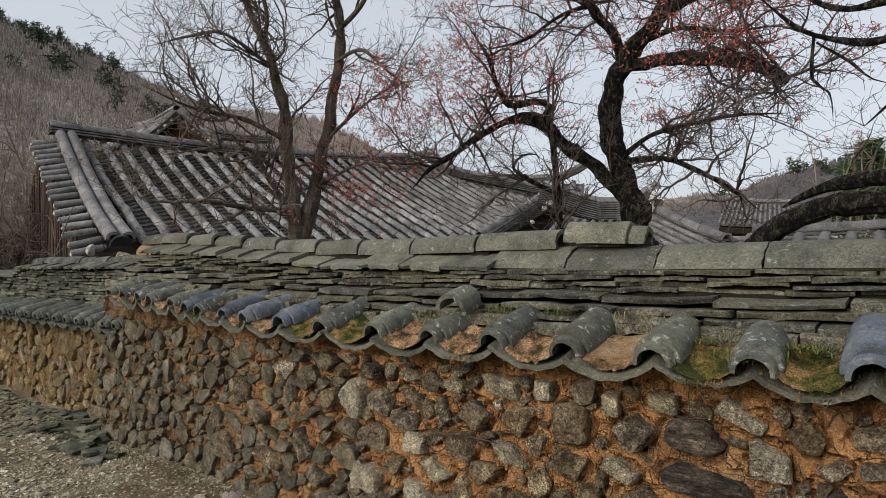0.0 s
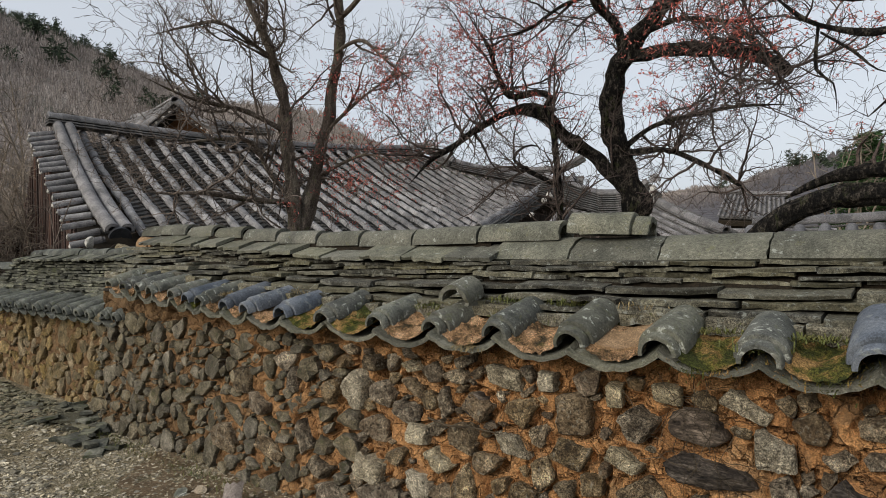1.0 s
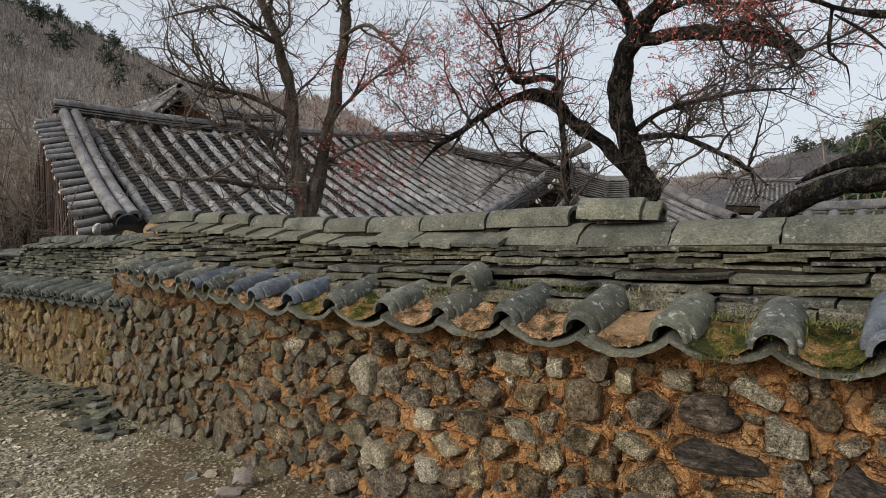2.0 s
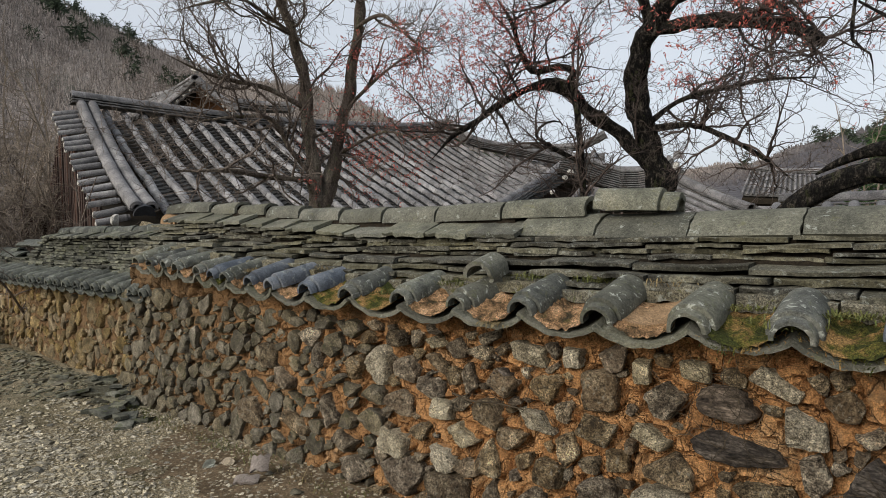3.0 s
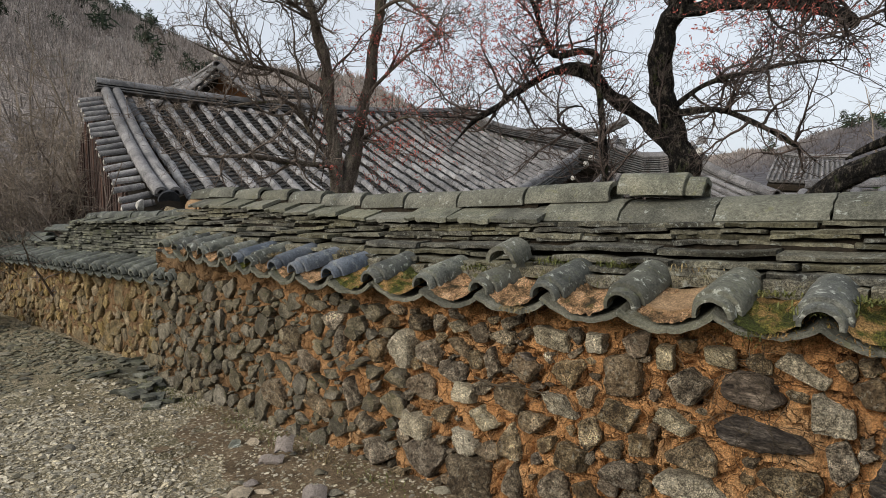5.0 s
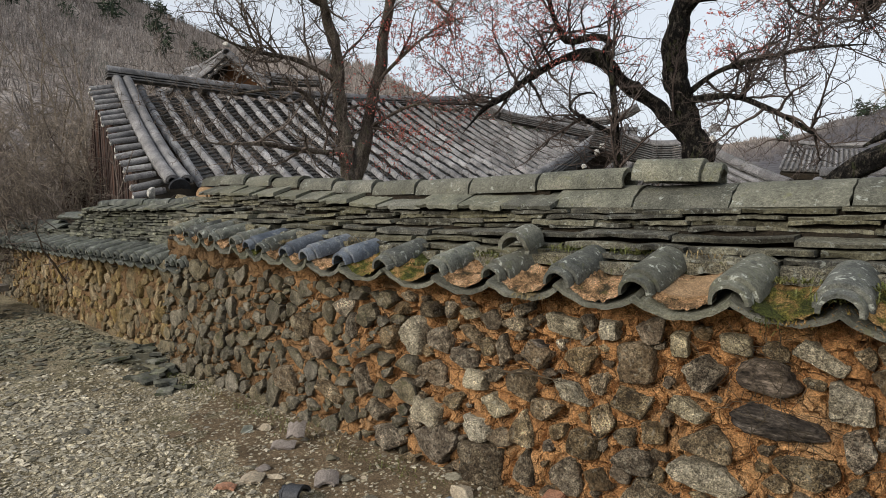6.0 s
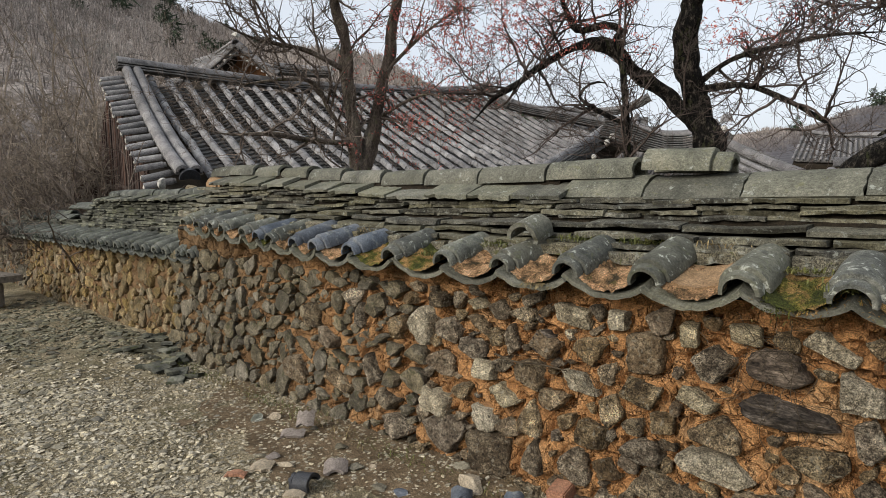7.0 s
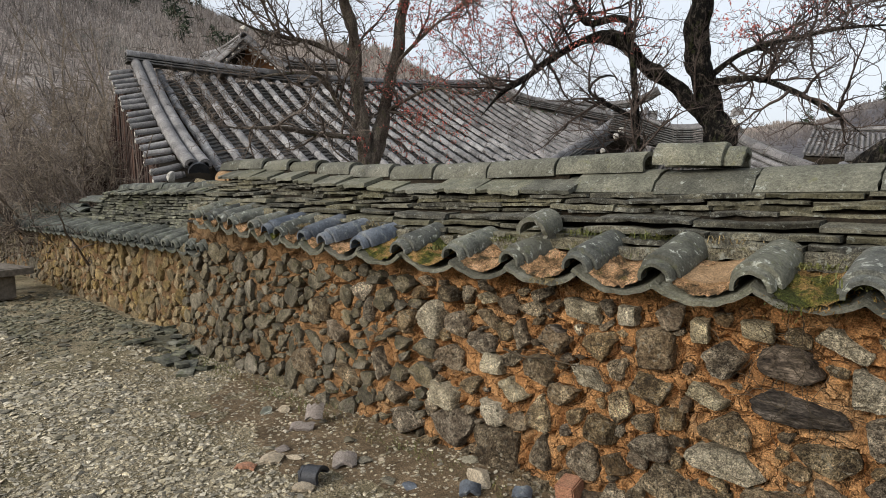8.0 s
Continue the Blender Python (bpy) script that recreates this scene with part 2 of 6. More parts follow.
M_BOARD = mat("old_plank", [(0.027, 0.020, 0.016), (0.059, 0.045, 0.036)], 3, 0.9, 0.6, 40, 0.4, stretch=(6, 6, 0.6), tint=0.25)
M_OCHRE = mat("ochre_gable_plaster", [(0.12, 0.055, 0.024), (0.20, 0.095, 0.042)], 5, 0.95, 0.4, 40, 0.2)
M_BARK = mat("dark_bark", [(0.004, 0.0035, 0.003), (0.018, 0.015, 0.012), (0.072, 0.062, 0.050)], 26, 0.95, 1.0, 40, 0.8, stretch=(1, 1, 0.5), spots=[((0.07, 0.08, 0.03), 0.5)],
             bump_dist=0.08, spot_scale=12, grit=0.7, edge=(0.43, 0.62))
M_BARKPALE = mat("grey_brown_bark", [(0.0601, 0.0473, 0.0382), (0.1310, 0.1056, 0.0855), (0.2020, 0.1784, 0.1420)], 7, 0.95, 0.9, 40, 0.4, stretch=(1, 1, 0.5), spots=[((0.11, 0.12, 0.05), 0.5)], bump_dist=0.02)
M_TWIG = mat("dark_twig", [(0.0336, 0.0252, 0.0224), (0.1050, 0.0812, 0.0700)], 5, 0.9, 0, 30, 0.3)
M_TWIGMID = mat("grey_twig", [(0.0540, 0.0432, 0.0365), (0.1755, 0.1418, 0.1188)], 3, 0.9, 0, 30, 0.3)
M_TWIGPALE = mat("pale_twig", [(0.125, 0.102, 0.080), (0.27, 0.225, 0.18)], 2, 0.9, 0, 30, 0.3)
M_ROOT = mat("dry_root", [(0.030, 0.022, 0.013), (0.078, 0.060, 0.039)], 8, 0.9, 0, 60, 0.3)
M_BUD = mat("red_bud", [(0.34, 0.055, 0.045), (0.55, 0.19, 0.15)], 6, 0.8, 0, 30, 0.3)
M_DAMP = mat("damp_brown_earth", [(0.0821, 0.0575, 0.0329), (0.1746, 0.1272, 0.0781)], 7, 1.0, 1.0, 60, 0.5, bump_dist=0.01)
M_TANTILE = mat("tan_clay_tile", [(0.20, 0.125, 0.065), (0.30, 0.20, 0.115)], 14, 0.9, 0.6, 80, 0.4)
M_TANTILE_PALE = mat("pale_tan_stone", [(0.25, 0.205, 0.145), (0.38, 0.325, 0.245)], 14, 0.9, 0.6, 80, 0.4)
M_PINKTILE = mat("pinkish_grey_tile", [(0.165, 0.140, 0.122), (0.245, 0.212, 0.190)], 14, 0.85, 0.5, 80, 0.3)
M_GABLE = mat("red_brown_plank", [(0.0320, 0.0168, 0.0120), (0.0832, 0.0464, 0.0336)], 3, 0.9, 0.6, 40, 0.4, stretch=(6, 6, 0.6), tint=0.35)
M_PINE = mat("pine_needles", [(0.024, 0.060, 0.024), (0.070, 0.130, 0.044)], 4, 0.9, 0, 20, 0.3)
M_FARPINE = mat("far_pine_needles", [(0.022, 0.034, 0.02), (0.05, 0.066, 0.04)], 0.2, 0.9, 0, 2, 0.3)
# Hill and woods colours carry painted aerial haze, darker and bluer towards +x.
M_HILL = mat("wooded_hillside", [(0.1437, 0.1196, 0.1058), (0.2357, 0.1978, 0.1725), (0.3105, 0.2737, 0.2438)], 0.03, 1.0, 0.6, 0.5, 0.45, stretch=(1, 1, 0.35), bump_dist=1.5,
             spots=[((0.045, 0.055, 0.032), 0.5)], spot_scale=0.03, older_or_haze=((0.070, 0.068, 0.078), -75, -25, 0.9))
M_WOODS = mat("bare_woods", [(0.1667, 0.1403, 0.1242), (0.3450, 0.2967, 0.2587)], 0.05, 1.0, 0, 0.6, 0.35, tint=0.35, island=True, older_or_haze=((0.075, 0.072, 0.080), -75, -25, 0.9))
M_WOOD = mat("grey_timber", [(0.10, 0.085, 0.068), (0.19, 0.165, 0.135)], 4, 0.85, 0.5, 50, 0.3, stretch=(1, 6, 6))


# ---- mesh helpers ----
def mesh_of(name, verts, faces, smooth=0):
    me = bpy.data.meshes.new(name)
    me.from_pydata([tuple(v) for v in verts], [], faces)
    if smooth:
        me.polygons.foreach_set("use_smooth", [True] * len(me.polygons))
        me.set_sharp_from_angle(angle=radians(smooth))
    return me


def place(name, me, material, parent=None, m=None, label=""):
    """Links mesh data as one object under its thing."""
    if material and not me.materials:
        me.materials.append(material)
    ob = new(name, me)
    ob.parent = parent
    if m is not None:
        ob.matrix_basis = m
    if label:
        ob["label"] = label
    return ob


def thing(name, label, category, at=(0, 0, 0), group="", kind=""):
    ob = new(name)
    ob.location = at
    return tagged(ob, label, category, group, kind)


def half_tile(r, length, thick=0.02, lip=0.035, seg=10, flare=1.0, worn=0.0, seed=0):
    """A half-round cover tile along +y, its narrower collar at y = 0, with an open hollow end. worn: how far the rim is chipped."""
    rnd_ = random.Random(seed)
    rings = [(0.0, r * 0.79), (0.007, r * 0.83), (lip - 0.007, r * 0.84), (lip - 0.005, r * 0.72), (lip + 0.001, r * 0.72), (lip + 0.003, r * 0.99), (lip + 0.013, r * 1.03), ((lip + length) / 2, r), (length, r * flare)] if lip else [(0.0, r), (length / 2, r), (length, r * flare)]
    verts, faces = [], []
    off = rnd_.uniform(0, 90)
    for inner in (0, 1):
        for j, (y, ro) in enumerate(rings):
            for k in range(seg + 1):
                a = -0.12 + (math.pi + 0.24) * k / seg
                chip_ = worn * (0.5 + noise.noise((k * 0.55, off, 1.0 if j < 5 else 5.0))) * (1.0 if j < 2 else 0.4) if (j == 0 or (lip and 0 < j < 7)) else 0.0
                g = ro - thick * inner * (0.4 if lip and j in (3, 4) else 1.0) + worn * 0.35 * noise.noise((k * 0.4, y * 14, off))
                verts.append((g * math.cos(a), y + chip_ * (1.0 if j < 2 else 0.7), g * math.sin(a)))
    n_out = len(rings) * (seg + 1)
    s = seg + 1
    for j in range(len(rings) - 1):
        for k in range(seg):
            a = j * s + k
            faces.append((a, a + 1, a + s + 1, a + s))
            b = n_out + a
            faces.append((b, b + s, b + s + 1, b + 1))
        for k in (0, seg):
            a = j * s + k
            faces.append((a, a + s, n_out + a + s, n_out + a) if k == 0 else (a, n_out + a, n_out + a + s, a + s))
    last = (len(rings) - 1) * s
    for k in range(seg):
        faces.append((k, n_out + k, n_out + k + 1, k + 1))
        faces.append((last + k, last + k + 1, n_out + last + k + 1, n_out + last + k))
    return mesh_of("half_tile", verts, faces, 40)


def arc_slab(width, length, sag, thick, seg=8, up=True, ragged=0.0, seed=0):
    """A gently curved flat tile: the arc spans x, the length runs along +y. up: hump; otherwise trough."""
    rnd = random.Random(seed)
    rad = (width * width / 4 + sag * sag) / (2 * sag)
    half = math.asin(width / 2 / rad)
    verts, faces, rows = [], [], 4
    wob = [[rnd.uniform(-ragged, ragged) for _ in range(seg + 1)] for _ in range(rows)]
    for lay in (0, 1):
        for j in range(rows):
            for k in range(seg + 1):
                a = -half + 2 * half * k / seg
                q = rad - (thick if lay else 0) if up else rad + (thick if lay else 0)
                z = q * math.cos(a) - rad * math.cos(half)
                y = length * j / (rows - 1) + (wob[j][k] if j in (0, rows - 1) else 0)
                verts.append((q * math.sin(a), y, z if up else -z))
    s, n1 = seg + 1, rows * (seg + 1)
    for j in range(rows - 1):
        for k in range(seg):
            a = j * s + k
            faces += [(a, a + 1, a + s + 1, a + s), (n1 + a, n1 + a + s, n1 + a + s + 1, n1 + a + 1)]
        a, b = j * s, j * s + seg
        faces += [(a, a + s, n1 + a + s, n1 + a), (b, n1 + b, n1 + b + s, b + s)]
    for k in range(seg):
        a, b = k, (rows - 1) * s + k
        faces += [(a, n1 + a, n1 + a + 1, a + 1), (b, b + 1, n1 + b + 1, n1 + b)]
    return mesh_of("curved_tile", verts, faces, 40)


def rock(seed, sub=2, flat=1.0, cuts=11, rough=0.12):
    """An irregular broken stone of unit half-size."""
    rnd = random.Random(seed)
    bm = bmesh.new()
    bmesh.ops.create_icosphere(bm, subdivisions=sub, radius=1)
    off = Vector((rnd.uniform(-50, 50), rnd.uniform(-50, 50), rnd.uniform(-50, 50)))
    planes = []
    for _ in range(cuts):
        v = Vector((rnd.gauss(0, 1), rnd.gauss(0, 1), rnd.gauss(0, 1))).normalized()
        planes.append((v, rnd.uniform(0.46, 0.80)))
    for v in bm.verts:
        p = v.co.normalized() * 1.2
        for nrm, d in planes:
            over = p.dot(nrm) - d
            if over > 0:
                p = p - nrm * over
        p = p * (1 + rough * noise.noise(p * 2.2 + off) + rough * 0.5 * noise.noise(p * 6 + off))
        v.co = Vector((p.x, p.y, p.z * flat))
    me = bpy.data.meshes.new("rock")
    bm.to_mesh(me)
    bm.free()
    me.polygons.foreach_set("use_smooth", [True] * len(me.polygons))
    me.set_sharp_from_angle(angle=radians(30))
    return me


def wall_stone(seed, corners=6, rings=6, spokes=28, rough=0.11, square=False):
    """A split stone bedded in a wall: an angular outline in x and z, a broken front of a few facets towards -y, filling a box of half-size 1."""
    rnd = random.Random(seed)
    off = Vector((rnd.uniform(-50, 50), rnd.uniform(-50, 50), rnd.uniform(-50, 50)))
    turn = rnd.uniform(0, 6.28)
    sides = [(turn + 6.283 * (k + rnd.uniform(-0.36, 0.36)) / corners, rnd.uniform(0.62, 1.0)) for k in range(corners)]
    if square:
        sides = [(1.5708 * k + rnd.uniform(-0.14, 0.14), rnd.uniform(0.88, 1.0)) for k in range(4)]
    tilt = [(rnd.uniform(-0.45, 0.45), rnd.uniform(-0.45, 0.45), rnd.uniform(0.75, 1.15)) for _ in range(4)]
    outline = []
    for i in range(spokes):
        a = 6.2832 * i / spokes
        reach = sum((max(0.05, math.cos(a - f)) / d) ** 22 for f, d in sides) ** (-1 / 22)
        outline.append(reach * (1 + 0.07 * noise.noise((math.cos(a) * 2.5 + off.x, math.sin(a) * 2.5, off.y))))
    wx = max(abs(r * math.cos(6.2832 * i / spokes)) for i, r in enumerate(outline))
    wz = max(abs(r * math.sin(6.2832 * i / spokes)) for i, r in enumerate(outline))
    verts, faces = [(0, -min(t[2] for t in tilt), 0)], []
    for j in range(rings):
        f = (0.36, 0.68, 0.88, 0.96, 1.0, 1.0)[j]
        for i, r in enumerate(outline):
            a = 6.2832 * i / spokes
            u, w = r * f * math.cos(a) / wx, r * f * math.sin(a) / wz
            if j == rings - 1:
                u, w, d = u * 0.9, w * 0.9, -0.9
            else:
                d = min(min(p[0] * u + p[1] * w + p[2] for p in tilt), 1.15) * (1, 1, 1, 0.9, 0.45)[j]
                d += rough * (noise.noise(Vector((u * 2.4, w * 2.4, 0)) + off) + 0.8 * noise.noise(Vector((u * 6, w * 6, 3)) + off)) * 1.6
                u += rough * 0.5 * noise.noise(Vector((u * 5, w * 5, 8)) + off)
                w += rough * 0.5 * noise.noise(Vector((u * 5, w * 5, 13)) + off)
            verts.append((u, -d, w))
    for i in range(spokes):
        k = (i + 1) % spokes
        faces.append((0, 1 + i, 1 + k))
        for j in range(rings - 1):
            b = 1 + j * spokes
            faces.append((b + i, b + spokes + i, b + spokes + k, b + k))
    return mesh_of("stone", verts, faces, 32)


def joined(name, items, material, parent=None, label="", smooth=30):
    """Many placed copies of meshes in one mesh: items are (mesh, matrix)."""
    vs, fs, base = [], [], 0
    for me, m in items:
        co = np.empty(len(me.vertices) * 3)
        me.vertices.foreach_get("co", co)
        mm = np.array(m)
        vs.append(co.reshape(-1, 3) @ mm[:3, :3].T + mm[:3, 3])
        fs += [tuple(i + base for i in p.vertices) for p in me.polygons]
        base += len(me.vertices)
    ob = place(name, mesh_of(name, np.concatenate(vs), fs, smooth), material, parent, label=label)
    ob["kind"] = "stuff"
    return ob


def tubes(strands, sides=5, rugged=0.0):
    """Tapered tubes: strands are lists of (x, y, z, radius)."""
    verts, faces = [], []
    for st in strands:
        base = len(verts)
        pts = [Vector(p[:3]) for p in st]
        a = None
        for i, p in enumerate(st):
            d = (pts[min(i + 1, len(pts) - 1)] - pts[max(i - 1, 0)]).normalized()
            if a is None:
                a = d.cross(Vector((0.31, 0.17, 0.93)) if abs(d.z) < 0.9 else Vector((1, 0.2, 0))).normalized()
            a = (a - d * a.dot(d)).normalized()
            b = d.cross(a)
            for k in range(sides):
                t = 2 * math.pi * k / sides
                g = 1.0
                if rugged:
                    c = (math.cos(t) * 2.3, math.sin(t) * 2.3, i * 0.33)
                    g += rugged * (noise.noise(c) + 0.7 * noise.noise((c[0] * 2.6, c[1] * 2.6, i * 0.8)) - 0.9 * abs(noise.noise((c[0] * 2.2, c[1] * 2.2, i * 0.13 + 7))))
                verts.append(pts[i] + (a * math.cos(t) + b * math.sin(t)) * p[3] * g)
        for i in range(len(st) - 1):
            for k in range(sides):
                k2 = (k + 1) % sides
                faces.append((base + i * sides + k, base + i * sides + k2, base + (i + 1) * sides + k2, base + (i + 1) * sides + k))
        faces.append(tuple(base + k for k in reversed(range(sides))))
        faces.append(tuple(base + (len(st) - 1) * sides + k for k in range(sides)))
    return verts, faces


def spline(ctrl, step):
    """A smooth strand through control points (x, y, z, r)."""
    out = []
    c = [np.array(p, float) for p in ctrl]
    for i in range(len(c) - 1):
        p0, p1, p2, p3 = c[max(i - 1, 0)], c[i], c[i + 1], c[min(i + 2, len(c) - 1)]
        n = max(2, int(np.linalg.norm(p2[:3] - p1[:3]) / step))
        for k in range(n):
            t = k / n
            out.append(0.5 * (2 * p1 + (p2 - p0) * t + (2 * p0 - 5 * p1 + 4 * p2 - p3) * t * t + (3 * p1 - p0 - 3 * p2 + p3) * t ** 3))
    out.append(c[-1])
    for q in out:
        q[3] = max(q[3], 0.0015)
    return out


# ---- ground: one sheet to the horizon ----
def ground_height(x, y):
    near = max(0.0, 1 - max(abs(x + 6) / 16, abs(y - 1) / 8))
    h = 0.030 * noise.noise((x * 0.7, y * 0.7, 1.0)) + 0.012 * noise.noise((x * 3.1, y * 3.1, 4.0)) + 0.005 * noise.noise((x * 11, y * 11, 7.0))
    return near * h + 0.012 * max(0.0, min(1.0, (y - 1.85) / 0.4)) * (1 if y < 3 else 0) - 0.028


def axis(fine_lo, fine_hi, step, far):
    a = list(np.arange(fine_lo, fine_hi + step / 2, step))
    lo, hi, g = fine_lo, fine_hi, step
    while hi < far:
        g *= 1.35
        hi, lo = hi + g, lo - g
        a = [lo] + a + [hi]
    return a


gx, gy = axis(-14, 2.5, 0.055, 450), axis(-1.5, 3.0, 0.055, 450)
gv = [(x, y, ground_height(x, y)) for y in gy for x in gx]
nx = len(gx)
gf = [(j * nx + i, j * nx + i + 1, (j + 1) * nx + i + 1, (j + 1) * nx + i) for j in range(len(gy) - 1) for i in range(nx - 1)]
ground = place("ground", mesh_of("ground", gv, gf, 60), M_GROUND)
tagged(ground, "brown gravelly earth lane with loose chips", "ground", kind="structure")

# ---- hills all round ----
HILL_AZ = (0, 2, 6, 10, 13, 18, 26, 33, 39, 46, 50, 55, 60, 64, 69, 74, 80, 90, 110, 150, 200, 270, 330, 360)
HILL_EL = (7.6, 7.4, 6.7, 5.8, 4.9, 4.6, 5.2, 6.6, 8.2, 10.8, 12.5, 13.2, 13.6, 15.0, 16.6, 18.2, 20, 21, 19, 12, 10, 9, 8, 7.6)


def hill_height(r, az):
    el = np.interp(az % 360, HILL_AZ, HILL_EL)
    k = max(0.0, min(1.2, (r - 45) / 215))
    h = math.tan(radians(el)) * 260 * (k ** 0.95 if k < 1 else 1 - 0.5 * (k - 1))
    x, y = -r * math.sin(radians(az)), r * math.cos(radians(az))
    return h * (1 + 0.05 * noise.noise((x * 0.02, y * 0.02, 3)) * min(1, k * 2)) + 3.0 * k * noise.noise((x * 0.06, y * 0.06, 9)) - 0.3


rings, spokes = 34, 220
hv = []
for j in range(rings):
    r = 45 + 265 * j / (rings - 1)
    for i in range(spokes):
        az = 360 * i / spokes
        hv.append((-r * math.sin(radians(az)), r * math.cos(radians(az)), hill_height(r, az)))
hf = [(j * spokes + i, j * spokes + (i + 1) % spokes, (j + 1) * spokes + (i + 1) % spokes, (j + 1) * spokes + i) for j in range(rings - 1) for i in range(spokes)]
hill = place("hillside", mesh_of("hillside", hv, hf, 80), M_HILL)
tagged(hill, "grey-brown wooded hillside in late winter", "hill", kind="structure")

rnd = random.Random(5)
wv, wf = [], []
for _ in range(30000):
    az = rnd.uniform(-8, 112)
    r = 50 + 250 * rnd.random() ** 0.7 if az > 45 else 110 + 190 * rnd.random() ** 0.7
    x, y = -r * math.sin(radians(az)), r * math.cos(radians(az))
    z = hill_height(r, az) - 0.4
    tall = rnd.uniform(2.2, 5.0) if az > 45 else rnd.uniform(0.9, 2.0)
    for _ in range(5):
        a, lean = rnd.uniform(0, 6.28), rnd.uniform(0.05, 0.35)
        w = rnd.uniform(0.035, 0.11) * (0.5 + r / 200)
        tip = (x + math.cos(a) * lean * tall, y + math.sin(a) * lean * tall, z + tall * rnd.uniform(0.6, 1))
        px, py = math.cos(math.atan2(y, x) + 1.57) * w, math.sin(math.atan2(y, x) + 1.57) * w
        b = len(wv)
        wv += [(x - px, y - py, z), (x + px, y + py, z), tip]
        wf.append((b, b + 1, b + 2))
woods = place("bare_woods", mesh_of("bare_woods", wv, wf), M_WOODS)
tagged(woods, "leafless grey-brown trees covering the hillside", "woods", kind="stuff")


def needle_clump(rnd, size, count=36):
    v, f = [], []
    for _ in range(count):
        d = Vector((rnd.gauss(0, 1), rnd.gauss(0, 1), rnd.gauss(0, 0.6))).normalized()
        side = d.cross(Vector((rnd.gauss(0, 1), rnd.gauss(0, 1), rnd.gauss(0, 1)))).normalized() * size * 0.10
        c = Vector((rnd.gauss(0, 0.35), rnd.gauss(0, 0.35), rnd.gauss(0, 0.22))) * size
        b = len(v)
        v += [c - side, c + side, c + d * size * rnd.uniform(0.5, 1.0)]
        f.append((b, b + 1, b + 2))
    return mesh_of("needles", v, f)


clumps = [needle_clump(random.Random(60 + k), 1.0) for k in range(4)]
items = []
for _ in range(110):
    az = rnd.choice((rnd.gauss(72, 3), rnd.gauss(66, 5), rnd.gauss(80, 6), rnd.gauss(4, 3), rnd.gauss(35, 3)))
    r = rnd.uniform(200, 268) if rnd.random() < 0.75 else rnd.uniform(120, 200)
    x, y = -r * math.sin(radians(az)), r * math.cos(radians(az))
    z = hill_height(r, az)
    s = rnd.uniform(1.3, 2.6)
    for k in range(4):
        items.append((rnd.choice(clumps), pose(x + rnd.uniform(-1, 1), y + rnd.uniform(-1, 1), z + s * (0.6 + 0.55 * k), 0, 0, rnd.uniform(0, 360)) @ Matrix.Scale(s * (1.3 - 0.25 * k), 4)))
pines = joined("far_pines", items, M_FARPINE, smooth=0)
tagged(pines, "dark green pines scattered on the hillside", "pine woods", kind="stuff")


# ---- the old wall beside the lane ----
def smooth01(t):
    t = max(0.0, min(1.0, t))
    return t * t * (3 - 2 * t)


def lift(x):
    """How much the coping climbs towards the wall's end."""
    return 0.12 * smooth01((-2.2 - x) / 2.6)


def clay_wall(name, x0, x1, top, face, depth, label, seed, rise, stones=(), step=0.022, nz_=46):
    """Rammed clay body with a rough, bulging front face."""
    nx_ = int((x1 - x0) / step) + 1
    ring = np.array([(q[0], q[1], q[2] * 0.5, q[3] * 0.5) for q in stones]) if stones else np.zeros((0, 4))
    v = []
    for j in range(nz_):
        for i in range(nx_):
            x = x0 + (x1 - x0) * i / (nx_ - 1)
            z = -0.15 + (top + rise(x) + 0.15) * j / (nz_ - 1)
            y = face - 0.05 * max(0.0, 1 - z) + 0.020 * noise.noise((x * 2.1, z * 2.6, seed)) + 0.013 * noise.noise((x * 8, z * 9, seed)) + 0.010 * noise.noise((x * 21, z * 24, seed))
            dist, _ = noise.voronoi((x * 10 + 0.6 * noise.noise((x * 9, z * 9, 2)), z * 10 + 0.6 * noise.noise((x * 9, z * 9, 6)), seed))
            y += (0.004 + 0.045 * smooth01(0.35 + 2.5 * noise.noise((x * 3.1, z * 3.1, seed + 4)))) * math.exp(-((dist[1] - dist[0]) / 0.085) ** 2) + 0.014 * (dist[0] - 0.4)
            if len(ring):
                e = np.sqrt(((x - ring[:, 0]) / ring[:, 2]) ** 2 + ((z - ring[:, 1]) / ring[:, 3]) ** 2).min()
                y += (0.05 if x > -2.6 else 0.026) * math.exp(-((e - 1.03) / 0.10) ** 2)
            v.append((x, y, z))
    f = [(j * nx_ + i, j * nx_ + i + 1, (j + 1) * nx_ + i + 1, (j + 1) * nx_ + i) for j in range(nz_ - 1) for i in range(nx_ - 1)]
    b = len(v)
    for j in (0, nz_ - 1):
        for i in (0, nx_ - 1):
            q = v[j * nx_ + i]
            v.append((q[0], face + depth, q[2]))
    bl, br, tl, tr = b, b + 1, b + 2, b + 3
    f += [(bl, tl, tr, br)]
    f += [tuple([(nz_ - 1) * nx_ + i for i in range(nx_)] + [tr, tl])]
    f += [tuple([j * nx_ for j in range(nz_)][::-1] + [bl, tl][0:0] + [bl, tl]), tuple([j * nx_ + nx_ - 1 for j in range(nz_)] + [tr, br])]
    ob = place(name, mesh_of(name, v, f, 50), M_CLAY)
    return tagged(ob, label, "wall", kind="structure")


